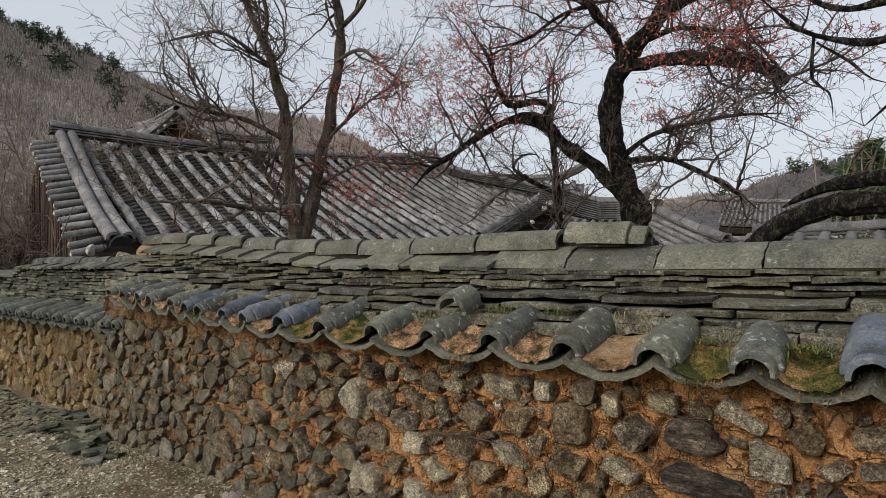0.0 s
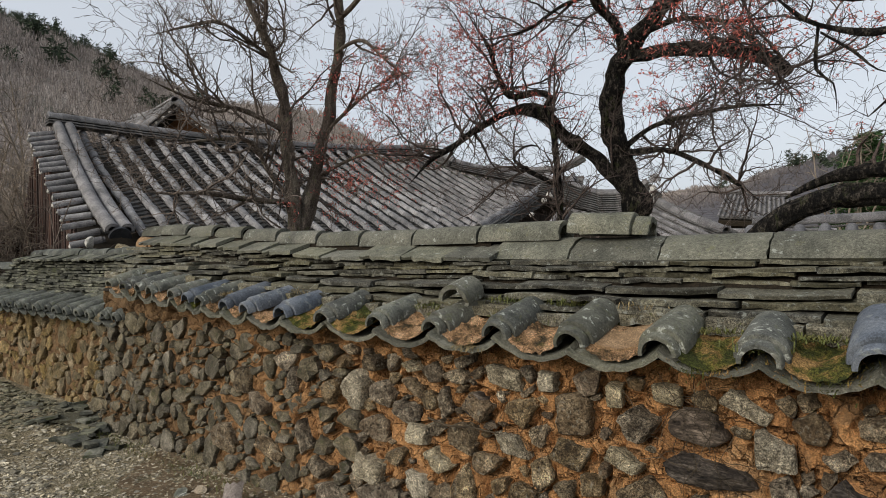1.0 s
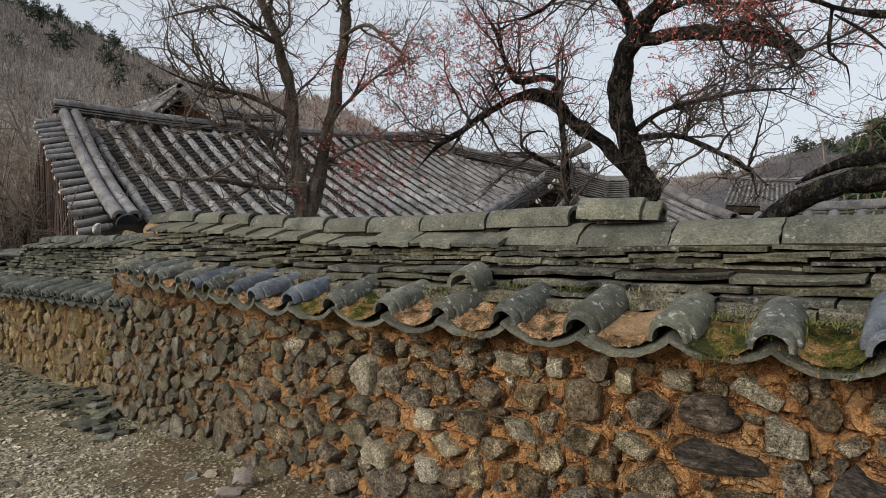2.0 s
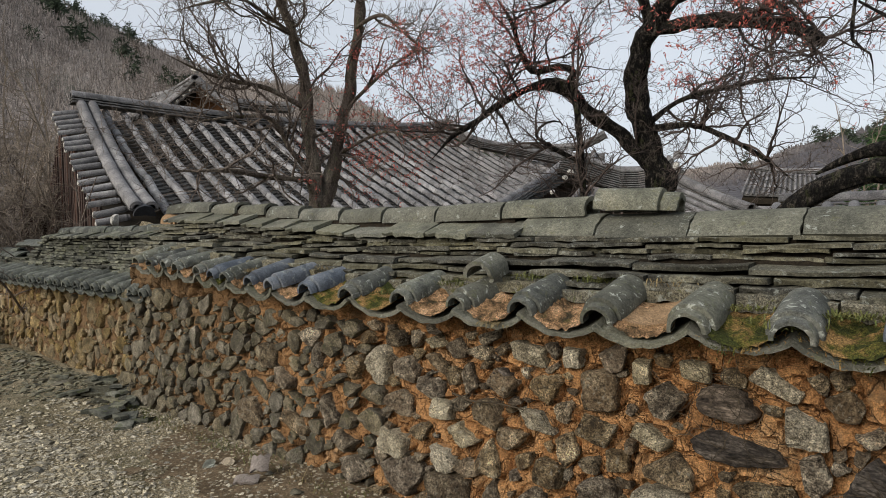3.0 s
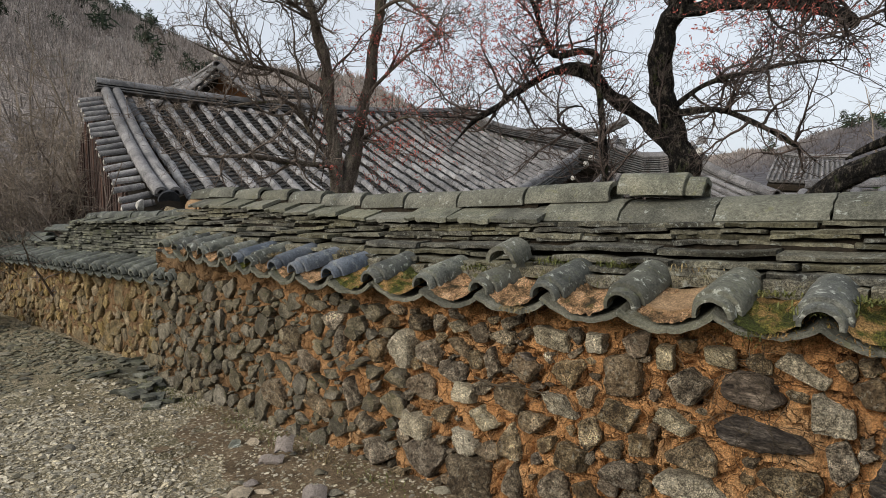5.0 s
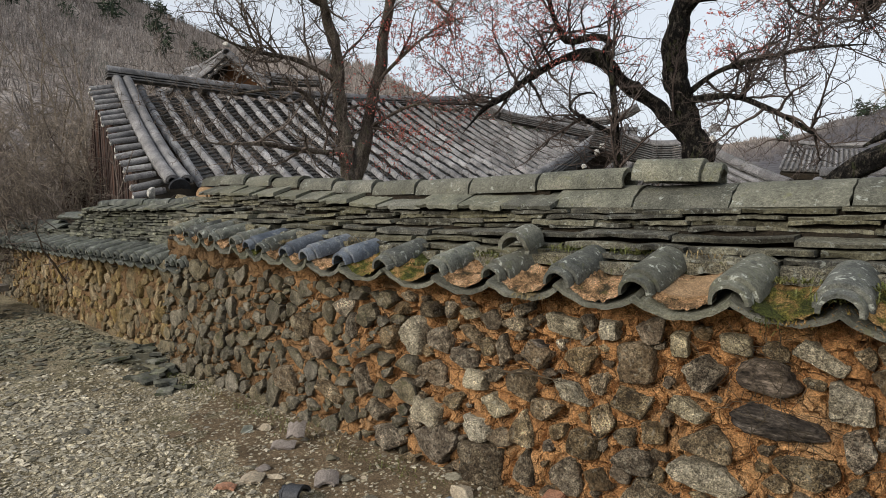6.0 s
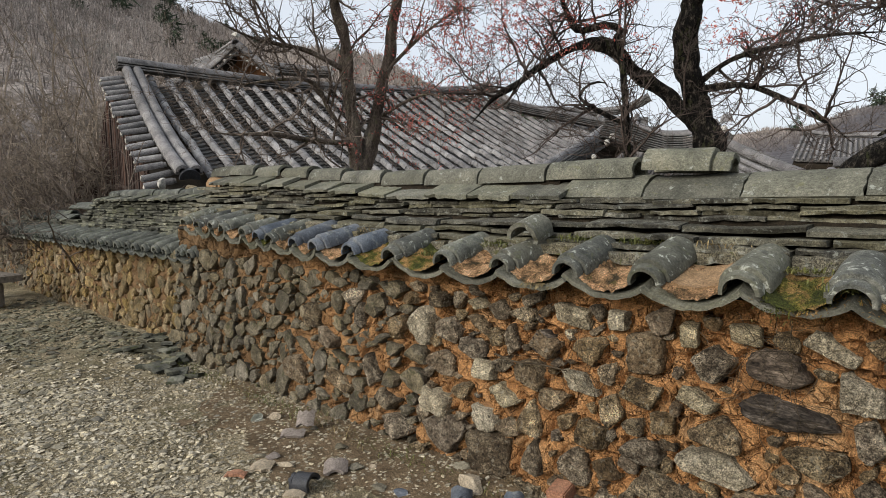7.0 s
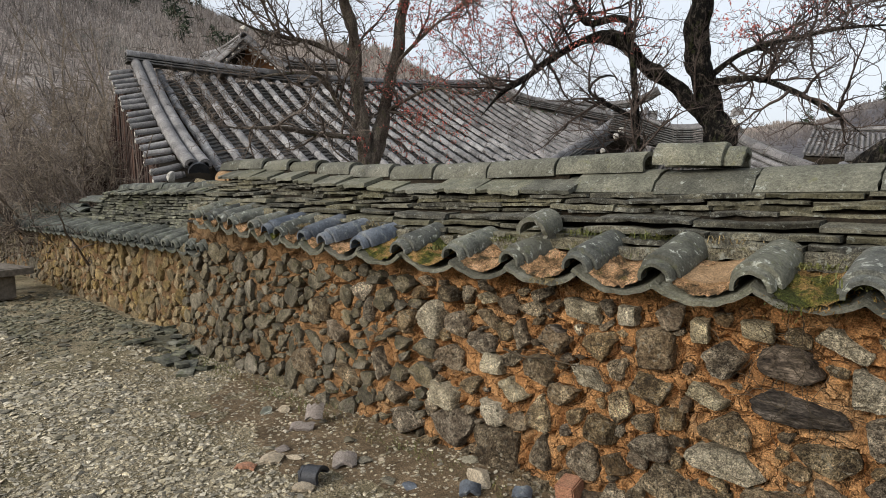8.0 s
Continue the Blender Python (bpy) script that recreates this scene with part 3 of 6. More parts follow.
ROCKS = [wall_stone(100 + k, (4, 5, 4, 6, 5, 4, 5, 6, 4, 5)[k]) for k in range(10)]
SMALLROCKS = [wall_stone(200 + k, 4 + k % 3, spokes=20) for k in range(10)]
DARKROCKS = [wall_stone(300 + k, 7, spokes=34, rough=0.13) for k in range(4)]
for me in ROCKS + SMALLROCKS:
    me.materials.append(M_STONE)
MOSSROCKS = [me.copy() for me in SMALLROCKS]
for me in MOSSROCKS:
    me.materials[0] = M_MOSSSTONE
SQUARED = [wall_stone(330 + k, rough=0.06, square=True) for k in range(4)]
for me in SQUARED:
    me.materials.append(M_PALESTONE)
PALEROCKS = [me.copy() for me in ROCKS]
for me in PALEROCKS:
    me.materials[0] = M_PALESTONE
PALE = {-1.26, -0.35, -0.27, -0.79, -1.6, -1.73, -2.03, -1.23, -0.75, -2.13, -1.78, -0.67}
for me in DARKROCKS:
    me.materials.append(M_DARKSTONE)


def in_wall(x, z, w, h, turn, face, deep=0.055, rnd=random):
    y = face - 0.05 * max(0.0, 1 - z) + 0.012
    return Matrix.Translation((x, y, z)) @ Euler((rnd.uniform(-0.15, 0.15), -radians(turn), rnd.uniform(-0.2, 0.2))).to_matrix().to_4x4() @ Matrix.Diagonal((w * 0.5, deep, h * 0.5, 1))


# stones that stand out, course by course from the top: place along the wall, height, width, tallness, turn
UPPER = ((-0.6, 0.81, 0.11, 0.07, 0), (-1.06, 0.8, 0.09, 0.08, 0), (-0.35, 0.8, 0.16, 0.08, -20), (-1.26, 0.79, 0.16, 0.09, -5),
         (-1.78, 0.79, 0.12, 0.07, 0), (-0.79, 0.78, 0.07, 0.08, 0), (-2.02, 0.78, 0.13, 0.08, 0), (-1.51, 0.77, 0.12, 0.06, 0),
         (-2.22, 0.76, 0.14, 0.07, 0), (-2.69, 0.72, 0.16, 0.12, 0), (-0.94, 0.69, 0.16, 0.16, 0), (-0.71, 0.69, 0.15, 0.13, 20),
         (-0.27, 0.67, 0.12, 0.14, 10), (-1.38, 0.66, 0.15, 0.13, 0), (-1.57, 0.65, 0.1, 0.16, 0), (-1.94, 0.64, 0.14, 0.13, 0))
MIDDLE = ((-2.13, 0.64, 0.13, 0.2, -10), (-2.62, 0.62, 0.15, 0.15, 0), (-2.31, 0.6, 0.12, 0.14, 0), (-3.08, 0.57, 0.18, 0.16, 0),
          (-0.25, 0.54, 0.10, 0.14, 0), (-0.75, 0.55, 0.14, 0.08, -10), (-0.96, 0.54, 0.17, 0.14, 10), (-1.23, 0.53, 0.2, 0.11, -15),
          (-1.46, 0.51, 0.15, 0.14, 0), (-1.73, 0.48, 0.14, 0.1, 0), (-2.0, 0.47, 0.17, 0.12, -10), (-0.66, 0.45, 0.24, 0.12, -5),
          (-0.38, 0.43, 0.19, 0.1, -5), (-0.87, 0.44, 0.1, 0.08, 0), (-1.09, 0.44, 0.11, 0.14, 0), (-2.94, 0.44, 0.2, 0.14, 0), (-1.6, 0.39, 0.16, 0.11, -20))
LOWER = ((-2.53, 0.34, 0.17, 0.22, 0), (-0.67, 0.33, 0.28, 0.11, -3), (-1.17, 0.32, 0.14, 0.11, 0), (-0.95, 0.32, 0.15, 0.09, 0),
         (-1.45, 0.31, 0.18, 0.17, 0), (-0.5, 0.24, 0.24, 0.11, 0), (-2.03, 0.26, 0.22, 0.12, -10), (-1.73, 0.26, 0.18, 0.13, -20),
         (-2.82, 0.21, 0.24, 0.11, -15), (-2.39, 0.2, 0.18, 0.12, 0), (-1.1, 0.2, 0.13, 0.11, 0), (-3.26, 0.2, 0.22, 0.2, 0),
         (-0.86, 0.18, 0.31, 0.13, -8), (-1.24, 0.17, 0.14, 0.15, 0), (-1.43, 0.14, 0.16, 0.17, 0), (-1.97, 0.12, 0.28, 0.2, 0),
         (-1.67, 0.1, 0.27, 0.2, 0), (-2.33, 0.07, 0.24, 0.15, 0))
DARK = ((-0.51, 0.71, 0.22, 0.13, 0), (-0.47, 0.57, 0.30, 0.11, -5), (-0.06, 0.50, 0.24, 0.24, 0), (-1.39, 0.655, 0.13, 0.12, 0))


def stone_field(taken, x0, x1, z1, face, seed, count, gap, size):
    """Picks places for smaller stones between the marked ones."""
    rnd = random.Random(seed)
    spots = [q[:4] for q in taken]
    arr = np.array(spots) if spots else np.zeros((0, 4))
    made = []
    for n in range(count):
        x, z = rnd.uniform(x0, x1), rnd.uniform(-0.02, z1 + lift(x1 if x0 < -6 else -2))
        shrink = 1.0 - 0.74 * n / count
        w = rnd.uniform(*size) * shrink
        h = w * rnd.uniform(0.45, 1.25)
        if z > z1 + (lift(x) if x0 > -6 else 0):
            continue
        if not len(arr) or (((x - arr[:, 0]) / ((w + arr[:, 2]) / 2)) ** 2 + ((z - arr[:, 1]) / ((h + arr[:, 3]) / 2)) ** 2).min() > gap(x, z):
            arr = np.vstack([arr, (x, z, w, h)])
            made.append((rnd.randrange(10), in_wall(x, z, w * 1.08, h * 1.08, rnd.uniform(-28, 28), face, (rnd.uniform(0.04, 0.068) if x > -2.6 else rnd.uniform(0.028, 0.055)) * (1 if w > 0.1 else 0.7), rnd), x))
    made.sort(key=lambda q: -q[2])
    return made, [tuple(q) for q in arr]


def set_stones(parent, made, singles):
    for k, m, x in made[:singles]:
        place("stone", (MOSSROCKS if x < -3.1 + 0.5 * math.sin(k * 2.1) else SMALLROCKS)[k], None, parent, m)
    if made[singles:]:
        joined("stone_fill", [(SMALLROCKS[k], m) for k, m, x in made[singles:]], M_STONE_I, parent)


M_STONE_I = mat("fieldstone_far", [(0.0509, 0.0428, 0.0278), (0.1076, 0.0911, 0.0596), (0.1926, 0.1629, 0.1143)], 11, 0.9, 1.0, 75, 0.6, grit=0.6, spots=[((0.045, 0.05, 0.02), 0.7), ((0.24, 0.225, 0.18), 0.45)],
                tint=0.35, island=True, bump_dist=0.012, spot_scale=18)
rnd = random.Random(11)
taken = [q[:4] for q in UPPER + MIDDLE + LOWER + DARK]
near_fill, near_spots = stone_field(taken, -5.1, 1.6, 0.85, 2.335, 21, 9000, lambda x, z: 0.88 if x < -2.5 or z < 0.24 else 0.98, (0.10, 0.20))
far_fill, far_spots = stone_field([], -14.3, -5.0, 0.76, 2.50, 22, 6500, lambda x, z: 0.80, (0.13, 0.24))
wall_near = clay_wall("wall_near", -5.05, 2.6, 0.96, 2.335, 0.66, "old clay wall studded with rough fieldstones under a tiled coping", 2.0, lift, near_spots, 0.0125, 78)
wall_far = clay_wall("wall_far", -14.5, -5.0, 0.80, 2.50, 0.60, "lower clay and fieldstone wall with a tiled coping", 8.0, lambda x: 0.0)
for row in (UPPER, MIDDLE, LOWER):
    for k, (x, z, w, h, turn) in enumerate(row):
        place("stone", SQUARED[k % 4] if x in (-1.26, -0.79, -0.6, -1.06) else (PALEROCKS if x in PALE else ROCKS)[(k * 3 + len(row)) % 10], None, wall_near, in_wall(x, z, w * 1.03, h * 1.03, turn, 2.335, rnd.uniform(0.055, 0.08), rnd))
for k, (x, z, w, h, turn) in enumerate(DARK):
    place("dark_stone", DARKROCKS[k], None, wall_near, in_wall(x, z, w, h, turn, 2.335, 0.06, rnd), "dark fibrous stone tangled with dry roots")
set_stones(wall_near, near_fill, 235)
set_stones(wall_far, far_fill, 290)

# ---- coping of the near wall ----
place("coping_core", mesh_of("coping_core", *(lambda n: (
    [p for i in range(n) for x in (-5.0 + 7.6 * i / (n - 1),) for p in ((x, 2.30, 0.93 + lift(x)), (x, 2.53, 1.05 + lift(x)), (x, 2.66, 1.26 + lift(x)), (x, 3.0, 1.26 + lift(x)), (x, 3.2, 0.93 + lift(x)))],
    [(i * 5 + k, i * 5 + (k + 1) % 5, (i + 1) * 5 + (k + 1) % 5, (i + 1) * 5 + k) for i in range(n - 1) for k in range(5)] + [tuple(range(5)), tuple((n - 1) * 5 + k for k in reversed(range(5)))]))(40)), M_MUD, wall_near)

COVER = half_tile(0.069, 0.31, 0.012, lip=0.050, seg=18, worn=0.005, seed=1)
COVER_B = half_tile(0.072, 0.33, 0.012, lip=0.046, seg=18, flare=0.94, worn=0.006, seed=2)
PAN = arc_slab(0.33, 0.36, 0.062, 0.019, seg=14, up=False, ragged=0.007, seed=3)
PAN_B = arc_slab(0.31, 0.34, 0.056, 0.018, seg=14, up=False, ragged=0.014, seed=4)
PAN.materials.append(M_CAP)
PAN_B.materials.append(M_CAP)
ROW_X = (2.32, 2.03, 1.74, 1.45, 1.16, 0.87, 0.58, 0.29, 0.01, -0.28, -0.58, -0.89, -1.21, -1.53, -1.86, -2.21, -2.54, -2.85, -3.07, -3.32, -3.49, -3.68, -3.94, -4.12, -4.31, -4.55)
BLUE = {8, 16, 17, 18, 20}
rnd = random.Random(31)
cover_grey, cover_blue = COVER.copy(), COVER.copy()
coverb_grey, coverb_blue = COVER_B.copy(), COVER_B.copy()
for me, m in ((cover_grey, M_TILE), (coverb_grey, M_TILE), (cover_blue, M_BLUETILE), (coverb_blue, M_BLUETILE)):
    me.materials.append(m)
for k, x in enumerate(ROW_X):
    z = 0.972 + lift(x)
    long = 1.05 if x < -2 else 0.97
    big = 1.10 if x > -1.0 else (0.86 if x < -2.95 else 1.0)
    me = (cover_blue if k % 2 else coverb_blue) if k in BLUE else (cover_grey if k % 2 else coverb_grey)
    place("cover_tile", me, None, wall_near, pose(x, 2.160 + rnd.uniform(-0.012, 0.012), z + 0.009 + rnd.uniform(-0.008, 0.008), 13 + rnd.uniform(-3, 3), rnd.uniform(-6, 6), rnd.uniform(-5, 5)) @ Matrix.Diagonal((big, long, big, 1)))
    if k + 1 < len(ROW_X):
        nxt = ROW_X[k + 1]
        mid, wide = (x + nxt) / 2, (x - nxt)
        place("pan_tile", PAN if k % 3 else PAN_B, None, wall_near,
              pose(mid, 2.165 + rnd.uniform(-0.015, 0.012), z + 0.010 + rnd.uniform(-0.006, 0.004), 15 + rnd.uniform(-2, 2), rnd.uniform(-4, 4), rnd.uniform(-4, 4)) @ Matrix.Diagonal((wide / 0.30 * 0.93, 1, 1, 1)))


# soil, moss and grass caught between the cover tiles
def soil_patch(x0, x1, seed, z, material, puff):
    v, f, n, rows = [], [], 26, 22
    for j in range(rows):
        for i in range(n):
            t, s = i / (n - 1), j / (rows - 1)
            x = x0 + (x1 - x0) * t
            sag = 0.046 * (1 - (2 * t - 1) ** 2)
            v.append((x, 2.170 + 0.34 * s + 0.006 * noise.noise((x * 20, 3, seed)), z - sag + 0.09 * s + puff * (0.6 + 0.8 * noise.noise((x * 14, s * 6, seed))) * min(1, 6 * s + 0.12) + 0.010 * noise.noise((x * 60, s * 22, seed)) + 0.006 * noise.noise((x * 130, s * 45, seed))))
    for j in range(rows - 1):
        for i in range(n - 1):
            a = j * n + i
            f.append((a, a + 1, a + n + 1, a + n))
    return place("soil", mesh_of("soil", v, f, 70), material, wall_near, label="clay soil and moss caught in the trough tiles")


for k in range(len(ROW_X) - 1):
    x1, x0 = ROW_X[k] - 0.045, ROW_X[k + 1] + 0.045
    mossy = k in (7, 8, 9)
    soil_patch(x0, x1, k * 3.7, 0.980 + lift(x0), M_MOSS if mossy or k in (14, 15, 19) else M_SOIL, 0.024 if k < 13 else 0.014)


def blades(rnd, cx, cy, cz, spread, count, tall, down=False):
    v, f = [], []
    for _ in range(count):
        a = rnd.uniform(0, 6.28)
        p = Vector((cx + rnd.gauss(0, spread[0]), cy + rnd.gauss(0, spread[1]), cz))
        d = Vector((math.cos(a) * 0.7, math.sin(a) * 0.7 - 0.3, -0.2 if down else rnd.uniform(0.4, 1.1))).normalized()
        side = d.cross(Vector((0, 0, 1))).normalized() * 0.0021
        t = tall * rnd.uniform(0.5, 1.1)
        b = len(v)
        v += [p - side, p + side, p + d * t * 0.6 + side, p + d * t * 0.6 - side, p + d * t + Vector((0, 0, -0.25 * t))]
        f += [(b, b + 1, b + 2, b + 3), (b + 3, b + 2, b + 4)]
    return v, f


rnd = random.Random(41)
for (x, y, z, n, tall) in ((-0.17, 2.33, 1.03, 260, 0.035), (-0.30, 2.24, 1.0, 120, 0.05), (-0.47, 2.36, 1.03, 160, 0.03), (-0.72, 2.44, 1.09, 70, 0.05), (-1.03, 2.46, 1.09, 150, 0.06),
                           (-1.33, 2.46, 1.09, 160, 0.055), (-1.72, 2.40, 1.05, 130, 0.06), (-2.03, 2.30, 1.0, 110, 0.04), (-3.2, 2.3, 1.07, 100, 0.045), (-2.7, 2.46, 1.09, 90, 0.05)):
    v, f = blades(rnd, x, y, z, (0.055, 0.04), n, tall)
    tagged(place("grass_tuft", mesh_of("grass_tuft", v, f), M_GRASS if n > 100 else M_STRAW), "short green grass and moss growing between coping tiles", "grass", kind="stuff")
for x in (-0.135, -0.43, 0.15):
    v, f = blades(rnd, x, 2.30, 0.975, (0.062, 0.075), 1500, 0.020)
    for q, p in enumerate(v):
        dx = (p[0] - x) / 0.15
        v[q] = Vector((p[0], p[1], p[2] + 0.05 * min(1.0, dx * dx) - 0.012 + 0.27 * (p[1] - 2.30)))
    tagged(place("moss_cushion", mesh_of("moss_cushion", v, f), M_MOSS), "green and tan moss cushion in a trough tile", "moss", kind="stuff")
v, f = blades(rnd, -1.34, 2.19, 0.94, (0.035, 0.015), 90, 0.06, True)
tagged(place("straw", mesh_of("straw", v, f), M_STRAW), "dry straw hanging from a trough tile", "straw", kind="stuff")


# stacked flat courses: thin tiles laid level, edges showing
def chipped_slab(seed, w=1.0, d=0.24, t=0.016):
    rnd = random.Random(seed)
    n = 8
    v, f = [], []
    bend = rnd.uniform(-0.005, 0.006)
    for lay in (0, 1):
        for i in range(n + 1):
            x = -w / 2 + w * i / n
            front = rnd.uniform(-0.014, 0.012)
            zz = bend * (1 - (2 * i / n - 1) ** 2) * 1.2 + rnd.uniform(-0.0025, 0.0025)
            v += [(x, front, zz - t * lay), (x, front + 0.006, zz - t * lay + (0.003 if lay == 0 else -0.0)), (x, d, zz - t * lay)]
    s = 3 * (n + 1)
    for i in range(n):
        a = i * 3
        f += [(a, a + 3, a + 4, a + 1), (a + 1, a + 4, a + 5, a + 2), (s + a, s + a + 1, s + a + 4, s + a + 3), (s + a + 1, s + a + 2, s + a + 5, s + a + 4),
              (a, s + a, s + a + 3, a + 3)]
    f += [(0, 1, 2, s + 2, s + 1, s), (3 * n, s + 3 * n, s + 3 * n + 1, s + 3 * n + 2, 3 * n + 2, 3 * n + 1)]
    me = mesh_of("flat_tile", v, f, 30)
    me.materials.append(M_SLAB)
    return me


SLABS = [chipped_slab(400 + k) for k in range(14)]
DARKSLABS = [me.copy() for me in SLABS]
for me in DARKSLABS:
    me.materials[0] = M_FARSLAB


MOSSSLABS = [me.copy() for me in SLABS]
for me in MOSSSLABS:
    me.materials[0] = M_MOSSSLAB


def courses(parent, x0, x1, levels, y_of, z_of, length, seed, pieces=SLABS, thick=1.0):
    rnd = random.Random(seed)
    for c in range(levels):
        x = x1 + rnd.uniform(0, 0.2)
        while x > x0:
            w = rnd.uniform(*length)
            t = rnd.uniform(0.8, 1.4) * thick
            m = pose(x - w / 2, y_of(c) + rnd.uniform(-0.026, 0.022), z_of(c, x - w / 2) + rnd.uniform(-0.004, 0.004), rnd.uniform(-1, 7), rnd.uniform(-1.6, 1.6), rnd.uniform(-2.5, 2.5))
            place("flat_tile", rnd.choice(pieces), None, parent, m @ Matrix.Diagonal((w * 0.99, 1, t, 1)))
            x -= w + rnd.uniform(0.0, 0.012)


courses(wall_near, -4.95, 2.5, 1, lambda c: 2.40, lambda c, x: 1.060 + 1.05 * lift(x), (0.22, 0.40), 50, MOSSSLABS, 2.6)
courses(wall_near, -4.95, 2.5, 3, lambda c: 2.420 + 0.036 * c, lambda c, x: 1.088 + 0.036 * c + 1.05 * lift(x), (0.18, 0.48), 51, thick=1.05)
courses(wall_near, -4.95, 2.5, 4, lambda c: 2.590 + 0.006 * c, lambda c, x: 1.194 + 0.022 * c + 1.05 * lift(x), (0.16, 0.40), 52, thick=0.85)

# smooth curved cap tiles over the top course, flat tilted slabs further on, then a round ridge
CAPS = [arc_slab(0.35, 0.387, 0.095, 0.020, seg=14, up=True, ragged=0.004, seed=7 + k) for k in range(3)]
for me in CAPS:
    me.materials.append(M_CAP)
CAPB = arc_slab(0.36, 0.42, 0.11, 0.016, seg=14, up=True, ragged=0.004, seed=10)
CAPB.materials.append(M_TILE)
CAPSLABS = [chipped_slab(480 + k, d=0.20, t=0.019) for k in range(4)]
for me in CAPSLABS:
    me.materials[0] = M_CAP
rnd = random.Random(61)
x = 2.43
k = 0
while x > -1.3:
    first = 0.1 < x < 0.6
    low = 0.0
    place("cap_tile", CAPB if first else CAPS[k % 3], None, wall_near, pose(x, 2.80 + low, 1.272 + 1.05 * lift(x - 0.19) - low + (0.022 if first else 0) + rnd.uniform(-0.003, 0.003), rnd.uniform(-0.6, 0.6), rnd.uniform(-1, 1) - 0.8, 90 + rnd.uniform(-1, 1)))
    x -= 0.395
    k += 1
x = -1.49
while x > -4.9:
    w = rnd.uniform(0.25, 0.36)
    place("cap_slab", rnd.choice(CAPSLABS), None, wall_near, pose(x - w / 2, 2.575 + rnd.uniform(-0.015, 0.012), 1.288 + 1.05 * lift(x - w / 2) + rnd.uniform(-0.004, 0.006), 19 + rnd.uniform(-4, 4), rnd.uniform(-1, 3), rnd.uniform(-3, 3)) @ Matrix.Diagonal((w * 0.985, 1, 1, 1)))
    x -= w
RIDGE = half_tile(0.080, 0.45, 0.020, lip=0, seg=18, flare=0.94, worn=0.012, seed=5)
RIDGE.materials.append(M_CAP)
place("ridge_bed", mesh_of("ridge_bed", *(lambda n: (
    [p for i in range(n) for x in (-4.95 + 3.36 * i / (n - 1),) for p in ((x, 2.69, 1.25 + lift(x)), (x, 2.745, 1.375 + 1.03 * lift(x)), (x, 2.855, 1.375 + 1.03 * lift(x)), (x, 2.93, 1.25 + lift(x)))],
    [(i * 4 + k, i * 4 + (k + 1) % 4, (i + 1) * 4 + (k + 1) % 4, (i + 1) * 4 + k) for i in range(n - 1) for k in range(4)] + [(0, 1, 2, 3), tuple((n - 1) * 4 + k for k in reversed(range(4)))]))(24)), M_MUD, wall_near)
rnd = random.Random(62)
x = -1.20
for k in range(10):
    g_ = rnd.uniform(0.94, 1.05)
    span = (0.47, 0.43, 0.42, 0.40, 0.40, 0.40, 0.38, 0.38, 0.38, 0.36)[k]
    place("ridge_tile", RIDGE, None, wall_near, pose(x, 2.80 + rnd.uniform(-0.01, 0.01), 1.362 + 1.03 * lift(x) + rnd.uniform(-0.007, 0.007), rnd.uniform(-1.2, 1.2) + 0.6, 0, 90 + rnd.uniform(-2.5, 2.5)) @ Matrix.Diagonal((g_, span / 0.463, g_, 1)))
    x -= span
loose = place("loose_ridge_tile", half_tile(0.088, 0.36, 0.022, lip=0.075, seg=18, worn=0.012, seed=6), M_CAP, None, pose(-0.79, 2.78, 1.375, 3, 3, 94))
tagged(loose, "lichened half-round ridge tile lying loose on the coping", "roof tile")
tagged(place("loose_cover_tile", half_tile(0.076, 0.16, 0.020, lip=0, seg=18, worn=0.02, seed=7), M_TILE, None, pose(-1.50, 2.28, 1.095, 14, 8, 6)), "weathered half-round tile resting loose on another", "roof tile")
tagged(place("slipped_flat_tile", arc_slab(0.17, 0.20, 0.02, 0.02, up=False, ragged=0.006, seed=9), M_TANTILE, None, pose(-0.735, 2.215, 0.992, 15, 0, 8)), "flat tan clay tile slipped into a trough", "roof tile")

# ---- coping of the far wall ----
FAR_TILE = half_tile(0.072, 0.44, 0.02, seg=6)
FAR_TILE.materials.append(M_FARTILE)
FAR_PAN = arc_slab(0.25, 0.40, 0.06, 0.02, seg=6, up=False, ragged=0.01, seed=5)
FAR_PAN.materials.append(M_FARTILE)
rnd = random.Random(71)
x = -4.72
while x > -14.2:
    z = 0.835 + 0.012 * noise.noise((x, 0, 0))
    place("cover_tile", FAR_TILE, None, wall_far, pose(x, 2.28 + rnd.uniform(-0.015, 0.015), z, 14 + rnd.uniform(-2, 2), 0, rnd.uniform(-4, 4)))
    place("pan_tile", FAR_PAN, None, wall_far, pose(x - 0.115, 2.27, z + 0.01, 12, 0, rnd.uniform(-4, 4)))
    x -= 0.23


def body(x0, x1, z0, z1, y0, y1):
    v = [(x, y, z) for x in (x0, x1) for y, z in ((y0 - 0.16, z0), (y0, z0 + 0.06), (y0 + 0.08, z1), (y1, z1), (y1, z0))]
    f = [(k, (k + 1) % 5, 5 + (k + 1) % 5, 5 + k) for k in range(5)] + [(4, 3, 2, 1, 0), (5, 6, 7, 8, 9)]
    return mesh_of("coping_core", v, f)


